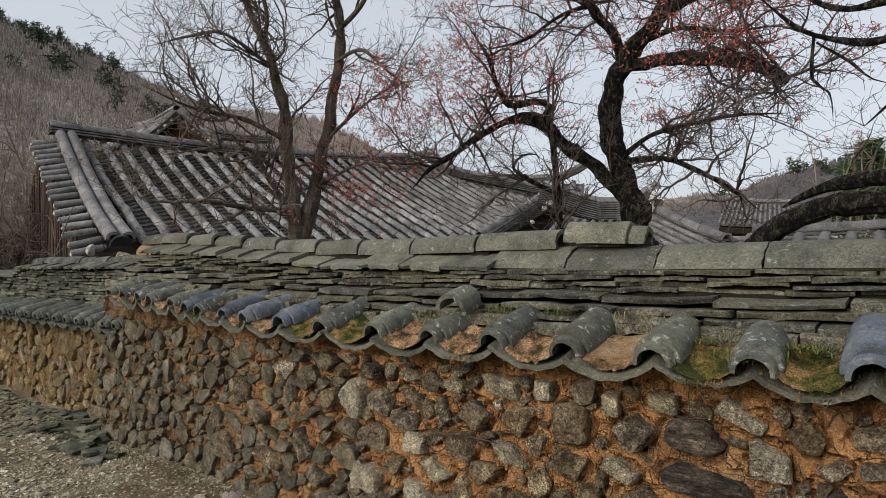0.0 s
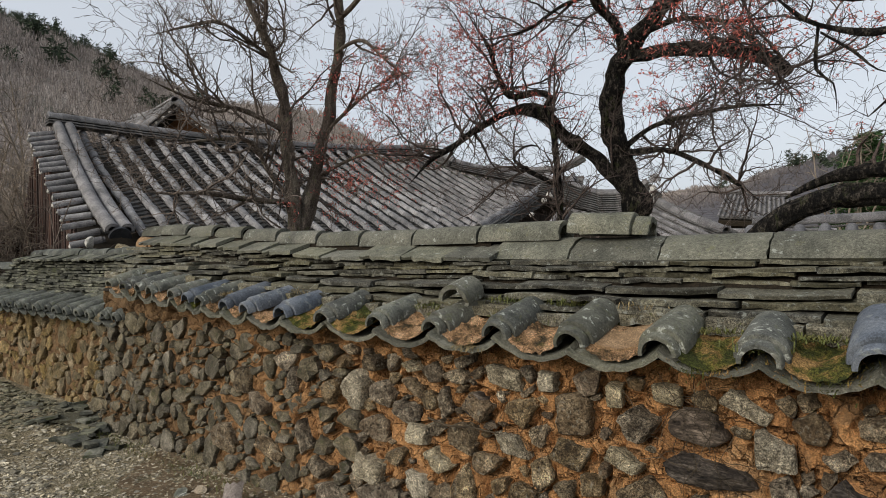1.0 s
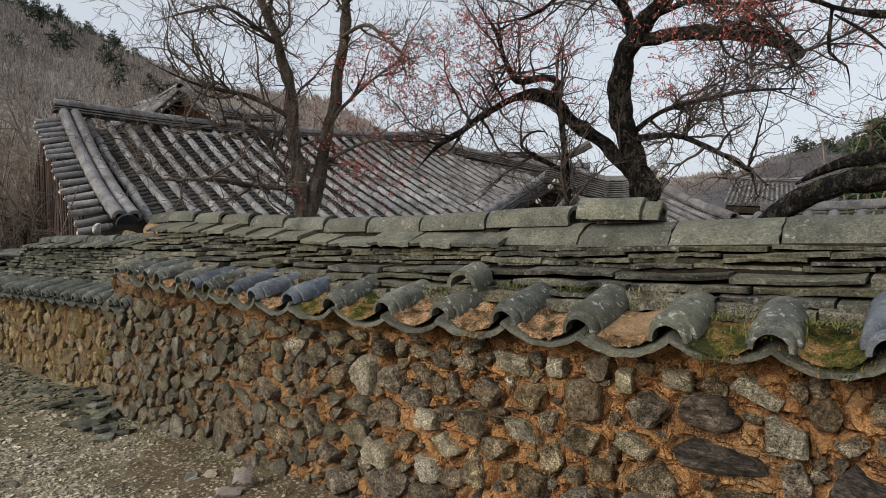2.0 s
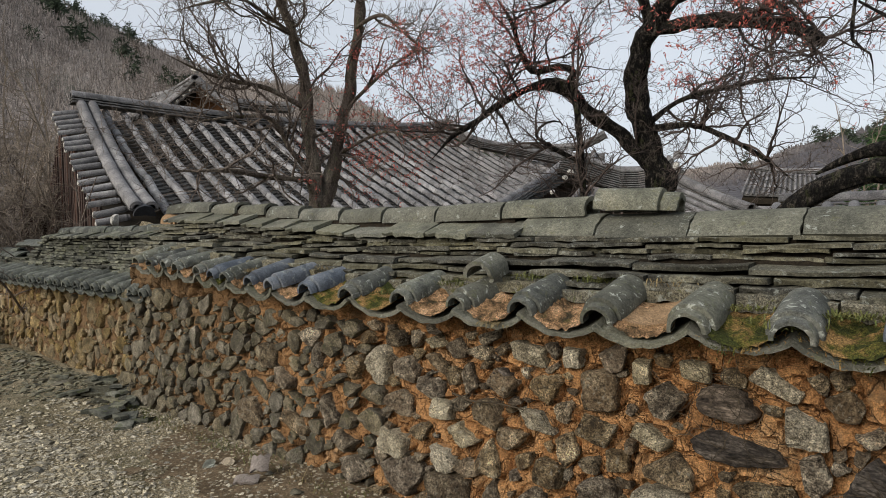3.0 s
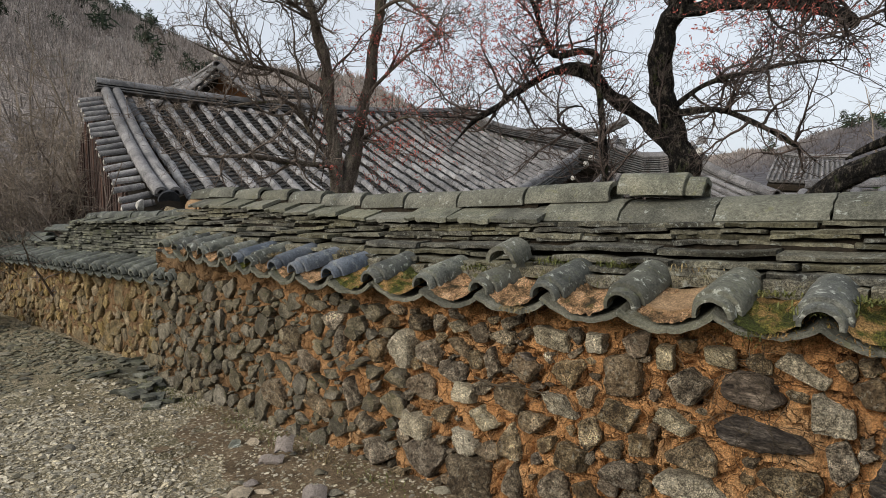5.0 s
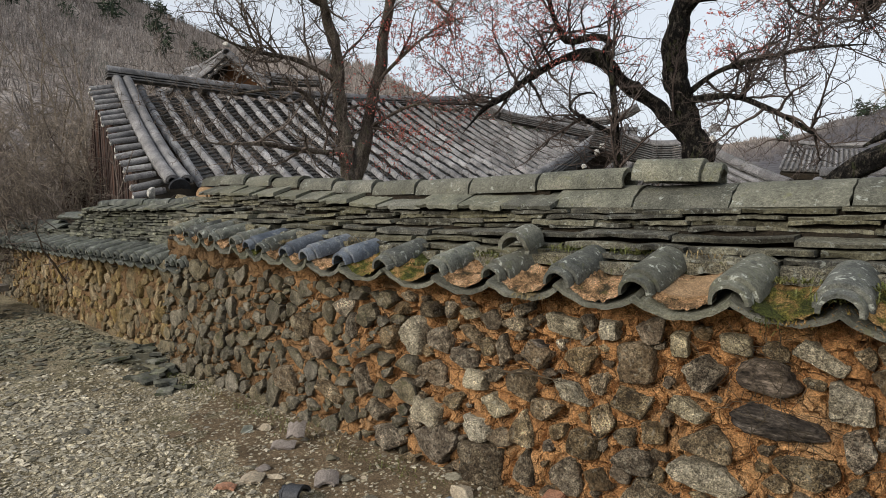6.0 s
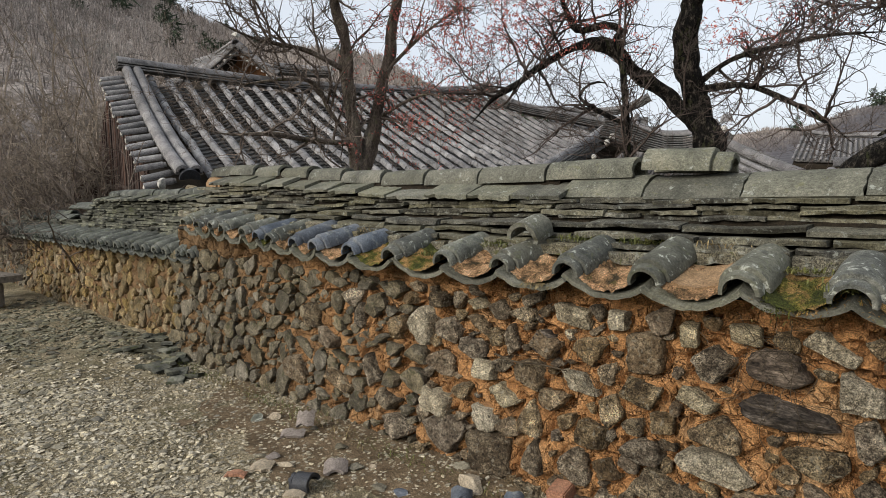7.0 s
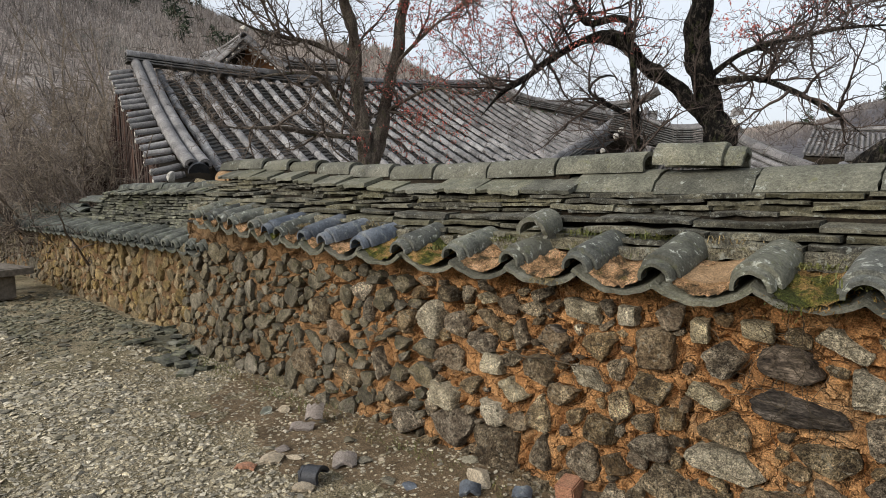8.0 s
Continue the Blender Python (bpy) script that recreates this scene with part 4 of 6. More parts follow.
place("coping_core", body(-8.2, -4.9, 0.80, 1.28, 2.66, 3.1), M_MUD, wall_far)
place("coping_core", body(-14.4, -8.2, 0.80, 1.02, 2.66, 3.1), M_MUD, wall_far)
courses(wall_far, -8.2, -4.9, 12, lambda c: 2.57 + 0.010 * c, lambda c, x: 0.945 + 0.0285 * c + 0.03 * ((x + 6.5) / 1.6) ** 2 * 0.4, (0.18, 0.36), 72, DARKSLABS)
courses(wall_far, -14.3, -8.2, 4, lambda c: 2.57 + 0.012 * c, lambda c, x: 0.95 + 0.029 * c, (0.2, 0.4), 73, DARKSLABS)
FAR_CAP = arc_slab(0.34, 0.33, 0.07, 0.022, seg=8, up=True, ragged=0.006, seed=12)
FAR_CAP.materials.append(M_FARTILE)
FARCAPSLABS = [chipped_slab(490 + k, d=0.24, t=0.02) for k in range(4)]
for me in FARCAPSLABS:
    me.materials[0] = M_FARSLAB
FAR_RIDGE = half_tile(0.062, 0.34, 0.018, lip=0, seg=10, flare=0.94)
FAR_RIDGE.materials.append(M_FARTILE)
x = -5.0
while x > -14.1:
    high = 1.275 if x > -7.9 else (1.20 if x > -8.9 else 1.04)
    if x > -7.9:
        for q in (0.0, 0.16):
            place("cap_slab", FARCAPSLABS[int(-x * 10) % 4], None, wall_far, pose(x - q, 2.60 + rnd.uniform(-0.02, 0.02), high + 0.018 + rnd.uniform(-0.006, 0.006), 15 + rnd.uniform(-4, 4), rnd.uniform(-3, 3), rnd.uniform(-4, 4)) @ Matrix.Diagonal((0.17, 1, 1, 1)))
    else:
        place("cap_tile", FAR_CAP, None, wall_far, pose(x, 2.80, high + rnd.uniform(-0.006, 0.01), 0, rnd.uniform(-2, 2), 90 + rnd.uniform(-3, 3)))
    if x > -7.7 or x < -9.3:
        place("ridge_tile", FAR_RIDGE, None, wall_far, pose(x, 2.80, high + 0.058 + rnd.uniform(-0.006, 0.006), rnd.uniform(-2, 2), 0, 90 + rnd.uniform(-3, 3)))
    x -= 0.315
tagged(place("ochre_ridge_tile", half_tile(0.08, 0.22, 0.02, seg=8), M_TANTILE, None, pose(-5.0, 2.76, 1.385, 6, 0, 90)), "ochre clay ridge tile end", "roof tile")


# ---- gravel and rubble on the lane ----
rnd = random.Random(81)
chip = [rock(500 + k, 1, flat=0.45, cuts=4) for k in range(5)]
items, slaty = [], []
for _ in range(68000):
    x = 1.2 - 11.0 * rnd.triangular(0.0, 1.0, 0.38)
    y = 2.35 - 3.6 * rnd.random() ** 1.45
    if y > 1.55 + 0.3 * noise.noise((x * 1.3, y * 1.3, 5)) and rnd.random() < (0.35 if x > -4.6 else 0.7):
        continue
    if rnd.random() < 0.8 * smooth01((x + 6.9) / 0.8) * smooth01((-4.5 - x) / 0.8) * smooth01(1.3 - abs(y - 1.25) / 0.7):
        continue
    s = rnd.choice((0.004, 0.005, 0.006, 0.007, 0.008, 0.010, 0.015)) * rnd.uniform(0.7, 1.3) * (1.0 if x > -3.6 else 1.0 + 0.35 * min(3.0, -3.6 - x)) * (0.72 if y > 1.6 and x > -4.6 else 1.0)
    (slaty if x < -5.2 + 0.8 * noise.noise((x, y * 2, 3)) and y > 1.35 else items).append((chip[rnd.randrange(5)], Matrix.Translation((x, y, ground_height(x, y) + s * 0.15)) @ Euler((rnd.uniform(-0.3, 0.3), rnd.uniform(-0.3, 0.3), rnd.uniform(0, 6.3))).to_matrix().to_4x4() @ Matrix.Diagonal((s * 1.3, s, s, 1))))
tagged(joined("gravel", items, M_GRAVEL), "loose grey and tan stone chips on the lane", "gravel", kind="stuff")
tagged(joined("slate_chips", slaty, M_SLATE), "flat dark mossy stone chips below the far wall", "gravel", kind="stuff")

# damp bare earth along the wall foot
dv, df = [], []
for i in range(150):
    for j in range(44):
        x, y = -4.3 + 0.025 * i, 1.30 + 0.025 * j
        e = 1.35 - ((x + 2.75) / 1.35) ** 2 - ((y - 2.12) / 0.55) ** 2 + 0.9 * noise.noise((x * 2.2, y * 2.2, 4)) + 0.5 * noise.noise((x * 9, y * 9, 1))
        if e > 0.6:
            b = len(dv)
            dv += [(x + a, y + c, ground_height(x + a, y + c) + 0.003) for a, c in ((0, 0), (0.025, 0), (0.025, 0.025), (0, 0.025))]
            df.append((b, b + 1, b + 2, b + 3))
tagged(place("damp_earth", mesh_of("damp_earth", dv, df), M_DAMP), "damp dark brown earth along the wall foot", "earth", kind="stuff")

FLATS = [rock(600 + k, 3, flat=0.24, cuts=16, rough=0.06) for k in range(8)]
for me in FLATS:
    me.materials.append(M_FLAT)


def rubble(x, y, w, d, turn, lean=0.0, k=0, label="flat grey-brown stone lying on the lane", material=None):
    ob = place("rubble_stone", FLATS[k % 8] if not material else FLATS[k % 8].copy(), None, None,
               Matrix.Translation((x, y, ground_height(x, y) + min(w, d) * 0.10)) @ Euler((lean, lean * 0.4, radians(turn))).to_matrix().to_4x4() @ Matrix.Diagonal((w / 2, d / 2, max(w, d) * 0.45, 1)))
    if material:
        ob.data.materials[0] = material
    return tagged(ob, label, "stone", group="rubble by the wall")


def shard(name, x, y, w, d, tilt, turn, material, label, sag=0.02, up=0.0):
    """A broken piece of curved tile lying or leaning on the lane."""
    w, d, sag = w * 0.78, d * 0.8, sag * 0.6
    ob = place(name, arc_slab(w, d, sag, 0.015, seg=6, ragged=0.012, seed=int(abs(x * 100))), material, None,
               Matrix.Translation((x, y, ground_height(x, y) + 0.012 + up)) @ Euler((radians(tilt), 0, radians(turn))).to_matrix().to_4x4())
    return tagged(ob, label, "tile shard", group="rubble by the wall")


shard("tile_shard", -2.80, 2.02, 0.13, 0.11, 52, 40, M_PINKTILE, "pinkish-grey broken tile leaning on stones", 0.03, 0.03)
shard("tile_shard", -2.79, 1.93, 0.17, 0.07, 18, 42, M_PINKTILE, "pinkish-grey broken tile lying at the foot of another")
shard("tile_shard", -2.57, 1.60, 0.14, 0.10, 6, 38, M_TANTILE_PALE, "squarish tan tile piece lying flat")
shard("tile_shard", -2.60, 1.49, 0.13, 0.05, 4, 42, M_BRICK, "reddish tile shard lying flat")
shard("tile_shard", -2.25, 1.82, 0.15, 0.12, 14, 50, M_PINKTILE, "rounded grey tile shard", 0.03)
shard("tile_shard", -2.22, 1.56, 0.13, 0.07, 5, 30, M_TANTILE_PALE, "pale tile piece lying flat")
shard("tile_shard", -1.61, 2.00, 0.12, 0.08, 18, 40, M_BLUETILE, "dark blue-grey tile shard", 0.045)
shard("tile_shard", -1.43, 2.12, 0.11, 0.07, 18, 30, M_BLUETILE, "dark blue-grey tile shard", 0.045)
rubble(-3.20, 1.95, 0.13, 0.10, 0, 0.35, 3, "dark slate chip lying flat", M_TILE)
rubble(-3.12, 2.03, 0.10, 0.09, 0, 0.4, 4, "rounded tan pebble by the wall", M_TANTILE_PALE)
rubble(-2.66, 1.74, 0.11, 0.08, 15, 0.1, 5, "flat pinkish stone lying on gravel", M_PINKTILE)
rubble(-2.54, 1.73, 0.13, 0.07, 30, 0.1, 6, "pale stone lying flat", M_TANTILE_PALE)
rubble(-1.67, 2.14, 0.24, 0.12, -20, 0.45, 1, "pale angular stone leaning at the wall foot", M_TANTILE_PALE)
rubble(-1.99, 1.88, 0.10, 0.07, 10, 0.2, 2, "grey stone by the wall foot", None)
rubble(-1.88, 1.90, 0.10, 0.08, 60, 0.3, 7, "dark grey stone by the wall foot", M_BLUETILE)
rubble(-2.17, 1.99, 0.05, 0.04, 0, 0.2, 4, "small white pebble on the gravel", M_TANTILE_PALE)
rubble(-1.80, 2.25, 0.12, 0.08, 30, 0.2, 4, "tan stone at the wall foot", None)
rnd = random.Random(82)
for k in range(36):
    x = rnd.gauss(-5.30, 0.50)
    y = 2.16 - 0.10 * (x + 5.3) + rnd.gauss(0, 0.13)
    big_ = rnd.uniform(0.09, 0.26)
    y = min(y, 2.34)
    slab_ = place("loose_flagstone", (DARKSLABS if k % 3 else SLABS)[k % 14], None, None,
                  Matrix.Translation((x, y, ground_height(x, y) + 0.022 + 0.012 * (k % 3))) @ Euler((rnd.uniform(-0.12, 0.22), rnd.uniform(-0.2, 0.2), rnd.uniform(-0.7, 1.0))).to_matrix().to_4x4() @ Matrix.Diagonal((big_, big_ * rnd.uniform(1.6, 2.6), 1.3, 1)))
    tagged(slab_, "flat dark stone heaped at the wall foot", "flagstone", group="flagstones at the wall foot")
rnd = random.Random(83)
for k in range(70):
    x, y = -2.2 - 7.5 * rnd.random(), rnd.uniform(0.5, 2.2)
    s = rnd.uniform(0.05, 0.12) * (1.0 if x > -5 else 1.6)
    rubble(x, y, s, s * rnd.uniform(0.5, 0.8), rnd.uniform(0, 360), rnd.uniform(-0.1, 0.1), k, "small flat stone lying on the lane")
# black broken tile and brick
tagged(place("black_tile", half_tile(0.052, 0.12, 0.016, lip=0.03, seg=14, worn=0.014, seed=9), M_BLACK, None, pose(-2.32, 1.63, -0.008, 6, 14, -70)), "broken black glazed half-round tile lying on the gravel", "roof tile")
bm = bmesh.new()
bmesh.ops.create_cube(bm, size=1)
bmesh.ops.bevel(bm, geom=bm.edges[:], offset=0.06, segments=2, affect="EDGES")
for vtx in bm.verts:
    vtx.co *= 1 + 0.03 * noise.noise(vtx.co * 5)
me = bpy.data.meshes.new("brick")
bm.to_mesh(me)
bm.free()
tagged(place("brick", me, M_BRICK, None, pose(-1.27, 2.24, 0.05, 8, -4, 6) @ Matrix.Diagonal((0.085, 0.11, 0.085, 1))), "orange-red brick set at the foot of the wall", "brick")
# stub bench by the far wall
bench = thing("bench", "low grey timber bench on stone blocks beside the wall", "bench", (-9.3, 1.72, 0))


def block(w, d, h, seed, soft=0.06):
    b = bmesh.new()
    bmesh.ops.create_cube(b, size=1)
    bmesh.ops.bevel(b, geom=b.edges[:], offset=soft, segments=2, affect="EDGES")
    for q in b.verts:
        q.co = Vector((q.co.x * w, q.co.y * d, q.co.z * h)) + Vector((1, 1, 1)) * 0.006 * noise.noise(q.co * 4 + Vector((seed, 0, 0)))
    m_ = bpy.data.meshes.new("block")
    b.to_mesh(m_)
    b.free()
    return m_


place("plank", block(1.5, 0.5, 0.09, 1), M_WOOD, bench, pose(-0.35, -0.05, 0.34, 0, 0, 12))
for q in (-0.85, 0.15):
    place("leg", block(0.2, 0.34, 0.30, 2 + q), M_WOOD, bench, pose(q, -0.05 + 0.1 * q, 0.14))


# ---- trees ----
def sprout(strands, rnd, per_m, length, droop, lift_, levels, min_r=0.003, thin=0.45, sky=0.0):
    """Side shoots along strands, wandering, in several generations."""
    made = []
    gen = strands
    for lev in range(levels):
        nxt = []
        for st in gen:
            total = sum((Vector(st[i + 1][:3]) - Vector(st[i][:3])).length for i in range(len(st) - 1))
            for _ in range(int(total * per_m[lev] + rnd.random())):
                i = min(len(st) - 2, int(len(st) * (0.12 + 0.88 * rnd.random())))
                if st[i][3] > 0.05 and rnd.random() < 0.75:
                    continue
                p, d = Vector(st[i][:3]), (Vector(st[i + 1][:3]) - Vector(st[i][:3])).normalized()
                r0 = min(st[i][3] * 0.7, 0.012 * thin ** lev + 0.002)
                side = Vector((rnd.gauss(0, 1), rnd.gauss(0, 1), rnd.gauss(0, 1) + sky)).normalized()
                d = (d * 0.6 + side).normalized()
                ln = length[lev] * rnd.uniform(0.45, 1.2)
                n = 10 if lev == 0 else 6
                wild = 0.21 if lev == 0 else 0.30
                out = [(*p, max(r0, min_r))]
                for q in range(n):
                    d = (d + Vector((rnd.gauss(0, wild), rnd.gauss(0, wild), rnd.gauss(0, wild) + lift_ - droop * q / n))).normalized()
                    p = p + d * ln / n
                    out.append((*p, max(min_r * 0.55, r0 * (1 - 0.8 * (q + 1) / n))))
                nxt.append(out)
        made.append(nxt)
        gen = nxt
    return made


def bud_mesh(strands, rnd, chance, size):
    v, f = [], []
    for st in strands:
        for p in st[2:]:
            if rnd.random() < chance:
                for _ in range(rnd.randrange(1, 4)):
                    c = Vector(p[:3]) + Vector((rnd.gauss(0, 0.012), rnd.gauss(0, 0.012), rnd.gauss(0, 0.012)))
                    d = Vector((rnd.gauss(0, 1), rnd.gauss(0, 1), rnd.gauss(0, 1))).normalized() * size * rnd.uniform(0.6, 1.4)
                    s = d.cross(Vector((rnd.gauss(0, 1), rnd.gauss(0, 1), rnd.gauss(0, 1)))).normalized() * size * 0.35
                    b = len(v)
                    v += [c - d, c + s, c + d, c - s]
                    f.append((b, b + 1, b + 2, b + 3))
    return mesh_of("bud_mass", v, f)


def bare_tree(name, label, limbs, bark, seed, per_m, length, buds=0.0, bud_size=0.012, bud_box=None, knots=0.12, min_r=0.0032, twig=None, lift_=0.06, sides=9, girth=0.9):
    rnd = random.Random(seed)
    tree = thing(name, label, "tree", limbs[0][0][:2] + (0,))
    inv = Matrix.Translation((-limbs[0][0][0], -limbs[0][0][1], 0))
    strands = [spline(l, 0.05) for l in limbs]
    for st in strands:
        off = rnd.uniform(0, 90)
        fine = st[-1][3] < 0.018
        for i, p in enumerate(st):
            if fine:
                p[3] *= min(1.0, 0.2 + (len(st) - 1 - i) / 7)
            k = 1 + knots * 2.2 * noise.noise((p[0] * 5 + off, p[1] * 5, p[2] * 5))
            w = p[3] * 0.35
            p[0] += w * noise.noise((i * 0.25, off, 1))
            p[1] += w * noise.noise((i * 0.25, off, 5))
            p[3] *= k * girth
    v, f = tubes(strands[:1], 34, 0.22)
    part_t = place("trunk", mesh_of("trunk", v, f, 80), bark, tree, inv)
    for st in strands[1:]:
        v, f = tubes([st], 24, 0.22) if st[len(st) // 2][3] > 0.04 else tubes([st], sides, 0.08)
        place("limb", mesh_of("limb", v, f, 80), bark, tree, inv)
    shoots = sprout([st for st in strands if st[len(st) // 2][3] < 0.12], rnd, per_m, length, 0.10, lift_, len(per_m), min_r, sky=0.25)
    v, f = tubes(shoots[0], 5)
    tv, tf = tubes([s for g in shoots[1:] for s in g], 3)
    n = len(v)
    v, f = v + tv, f + [tuple(i + n for i in q) for q in tf]
    place("twig_mass", mesh_of("twig_mass", v, f), twig or M_TWIG, tree, inv)["kind"] = "stuff"
    if buds:
        pool = shoots[-1] if not bud_box else [s for s in shoots[-1] if bud_box(s[0])]
        place("bud_mass", bud_mesh(pool, rnd, buds, bud_size), M_BUD, tree, inv, "small red spring buds")["kind"] = "stuff"
    return tree


FORK = [
    [(-4.83, 4.12, 0.0, 0.13), (-4.83, 4.10, 1.26, 0.100), (-4.83, 4.09, 1.55, 0.088), (-4.83, 4.07, 1.83, 0.076), (-4.79, 3.97, 2.50, 0.065), (-4.76, 3.90, 2.82, 0.059), (-4.74, 3.80, 3.12, 0.053), (-4.73, 3.65, 3.41, 0.041), (-4.72, 3.51, 3.66, 0.035), (-4.67, 3.40, 3.89, 0.026), (-4.6, 3.3, 4.6, 0.012)],
    [(-4.81, 4.12, 1.20, 0.088), (-4.81, 4.18, 1.66, 0.083), (-4.73, 4.28, 2.07, 0.071), (-4.62, 4.34, 2.58, 0.066), (-4.53, 4.36, 2.98, 0.060), (-4.44, 4.35, 3.36, 0.060), (-4.37, 4.32, 3.67, 0.055), (-4.36, 4.24, 3.93, 0.049), (-4.33, 4.17, 4.17, 0.037), (-4.3, 4.1, 4.9, 0.015)],
]
FORK += [[(-4.83, 4.07, 1.81, 0.032), (-4.94, 3.62, 1.83, 0.029), (-4.97, 3.23, 1.87, 0.025), (-5.02, 2.79, 1.85, 0.013), (-4.95, 2.52, 1.89, 0.008)]]
FORK += [[(-4.79, 3.97, 2.50, 0.026), (-4.87, 3.59, 2.65, 0.026), (-4.92, 3.27, 2.68, 0.023), (-4.93, 3.00, 2.70, 0.014), (-4.95, 2.62, 2.81, 0.008)]]
FORK += [[(-4.73, 3.67, 3.39, 0.026), (-4.64, 3.65, 3.60, 0.023), (-4.58, 3.55, 3.87, 0.018), (-4.5, 3.5, 4.4, 0.008)]]
FORK += [[(-4.73, 3.80, 3.15, 0.021), (-4.74, 3.29, 3.36, 0.017), (-4.73, 2.96, 3.26, 0.014), (-4.74, 2.62, 3.09, 0.008)]]
FORK += [[(-4.82, 4.08, 1.81, 0.029), (-4.86, 3.83, 2.07, 0.023), (-4.83, 3.62, 2.34, 0.023), (-4.88, 3.36, 2.37, 0.017), (-5.04, 2.90, 2.28, 0.011)]]
FORK += [[(-4.44, 4.33, 3.30, 0.023), (-4.07, 4.32, 3.33, 0.020), (-3.86, 4.48, 3.10, 0.014), (-3.63, 4.62, 2.89, 0.008)]]
FORK += [[(-4.37, 4.30, 3.60, 0.029), (-4.03, 4.29, 3.75, 0.026), (-3.90, 4.28, 3.97, 0.021), (-3.8, 4.3, 4.4, 0.01)]]
FORK += [[(-4.62, 4.32, 2.53, 0.021), (-4.23, 4.46, 2.83, 0.015), (-3.93, 4.63, 3.03, 0.012), (-3.64, 4.82, 3.07, 0.006)]]
FORK += [[(-4.73, 4.26, 2.06, 0.023), (-4.27, 4.48, 2.27, 0.014), (-3.96, 4.65, 2.20, 0.011), (-3.70, 4.73, 2.29, 0.008)]]
bare_tree("forked_tree", "leafless twin-stemmed tree with mossy grey bark behind the wall", FORK, M_BARKPALE, 91, (9, 11, 10), (0.85, 0.42, 0.20), 0.75, 0.015,
          lambda p: p[0] > -4.9 and p[2] < 3.1 and p[1] > 3.9, min_r=0.0030, twig=M_TWIGMID)

OLD = [
    [(-1.92, 5.86, 0.0, 0.26), (-1.92, 5.84, 1.20, 0.196), (-1.97, 5.82, 1.52, 0.162), (-2.03, 5.77, 1.90, 0.129), (-2.11, 5.69, 2.27, 0.123), (-2.13, 5.61, 2.63, 0.123), (-2.04, 5.57, 2.92, 0.112), (-1.83, 5.56, 3.19, 0.095), (-1.64, 5.55, 3.39, 0.095), (-1.51, 5.52, 3.59, 0.084), (-1.42, 5.42, 3.86, 0.061), (-1.3, 5.4, 4.8, 0.03)],
    [(-1.95, 5.58, 3.02, 0.073), (-1.45, 5.43, 2.95, 0.072), (-1.05, 5.26, 2.81, 0.068), (-0.78, 5.04, 2.66, 0.066), (-0.57, 4.81, 2.47, 0.054)],
]
OLD += [[(-1.45, 5.43, 2.97, 0.032), (-1.13, 5.32, 2.89, 0.033), (-0.91, 5.16, 2.88, 0.032), (-0.77, 5.02, 2.72, 0.026), (-0.68, 4.87, 2.58, 0.021)]]
OLD += [[(-2.02, 5.79, 1.78, 0.101), (-2.24, 5.59, 2.11, 0.088), (-2.48, 5.37, 2.34, 0.082), (-2.63, 5.17, 2.56, 0.070), (-2.82, 4.99, 2.57, 0.051), (-3.04, 4.80, 2.43, 0.042), (-3.24, 4.62, 2.25, 0.037), (-3.37, 4.46, 2.12, 0.026), (-3.51, 4.30, 1.89, 0.010)]]
OLD += [[(-2.62, 5.18, 2.54, 0.043), (-2.53, 5.18, 2.68, 0.049), (-2.64, 5.10, 2.73, 0.049), (-2.85, 4.99, 2.71, 0.038), (-2.91, 4.90, 2.90, 0.027), (-2.94, 4.79, 3.14, 0.022), (-3.02, 4.63, 3.37, 0.016)]]
OLD += [[(-2.09, 5.72, 2.17, 0.050), (-1.68, 5.65, 2.16, 0.035), (-1.37, 5.55, 2.02, 0.029), (-1.04, 5.45, 1.80, 0.020), (-0.81, 5.31, 1.60, 0.010)]]
OLD += [[(-2.09, 5.71, 2.20, 0.039), (-1.77, 5.64, 2.37, 0.027), (-1.41, 5.58, 2.41, 0.021), (-1.04, 5.52, 2.42, 0.016), (-0.63, 5.44, 2.36, 0.008)]]
OLD += [[(-1.98, 5.57, 3.02, 0.067), (-2.02, 5.45, 3.30, 0.050), (-2.14, 5.32, 3.50, 0.045), (-2.18, 5.18, 3.77, 0.034), (-2.2, 5.1, 4.3, 0.015)]]
OLD += [[(-1.64, 5.55, 3.37, 0.061), (-1.27, 5.33, 3.39, 0.048), (-0.92, 5.09, 3.36, 0.030), (-0.5, 4.9, 3.3, 0.012)]]
OLD += [[(-2.15, 5.29, 3.55, 0.034), (-2.36, 5.09, 3.44, 0.022), (-2.59, 4.88, 3.23, 0.016), (-2.87, 4.58, 3.12, 0.010)]]
OLD += [[(-1.83, 5.56, 3.19, 0.039), (-1.43, 5.40, 3.19, 0.027), (-1.01, 5.27, 3.03, 0.018), (-0.57, 5.10, 2.93, 0.010)]]
OLD += [[(-2.3, 5.6, 0.9, 0.08), (-2.46, 5.28, 1.27, 0.053), (-2.49, 5.26, 1.59, 0.045), (-2.49, 5.24, 1.85, 0.040), (-2.50, 5.17, 2.31, 0.032), (-2.51, 5.09, 2.63, 0.024)]]
OLD += [[(-2.49, 5.24, 1.87, 0.032), (-2.74, 5.08, 2.04, 0.024), (-2.83, 5.01, 2.14, 0.021), (-2.74, 5.05, 2.24, 0.019), (-2.63, 5.11, 2.24, 0.016), (-2.61, 5.13, 2.16, 0.011)]]
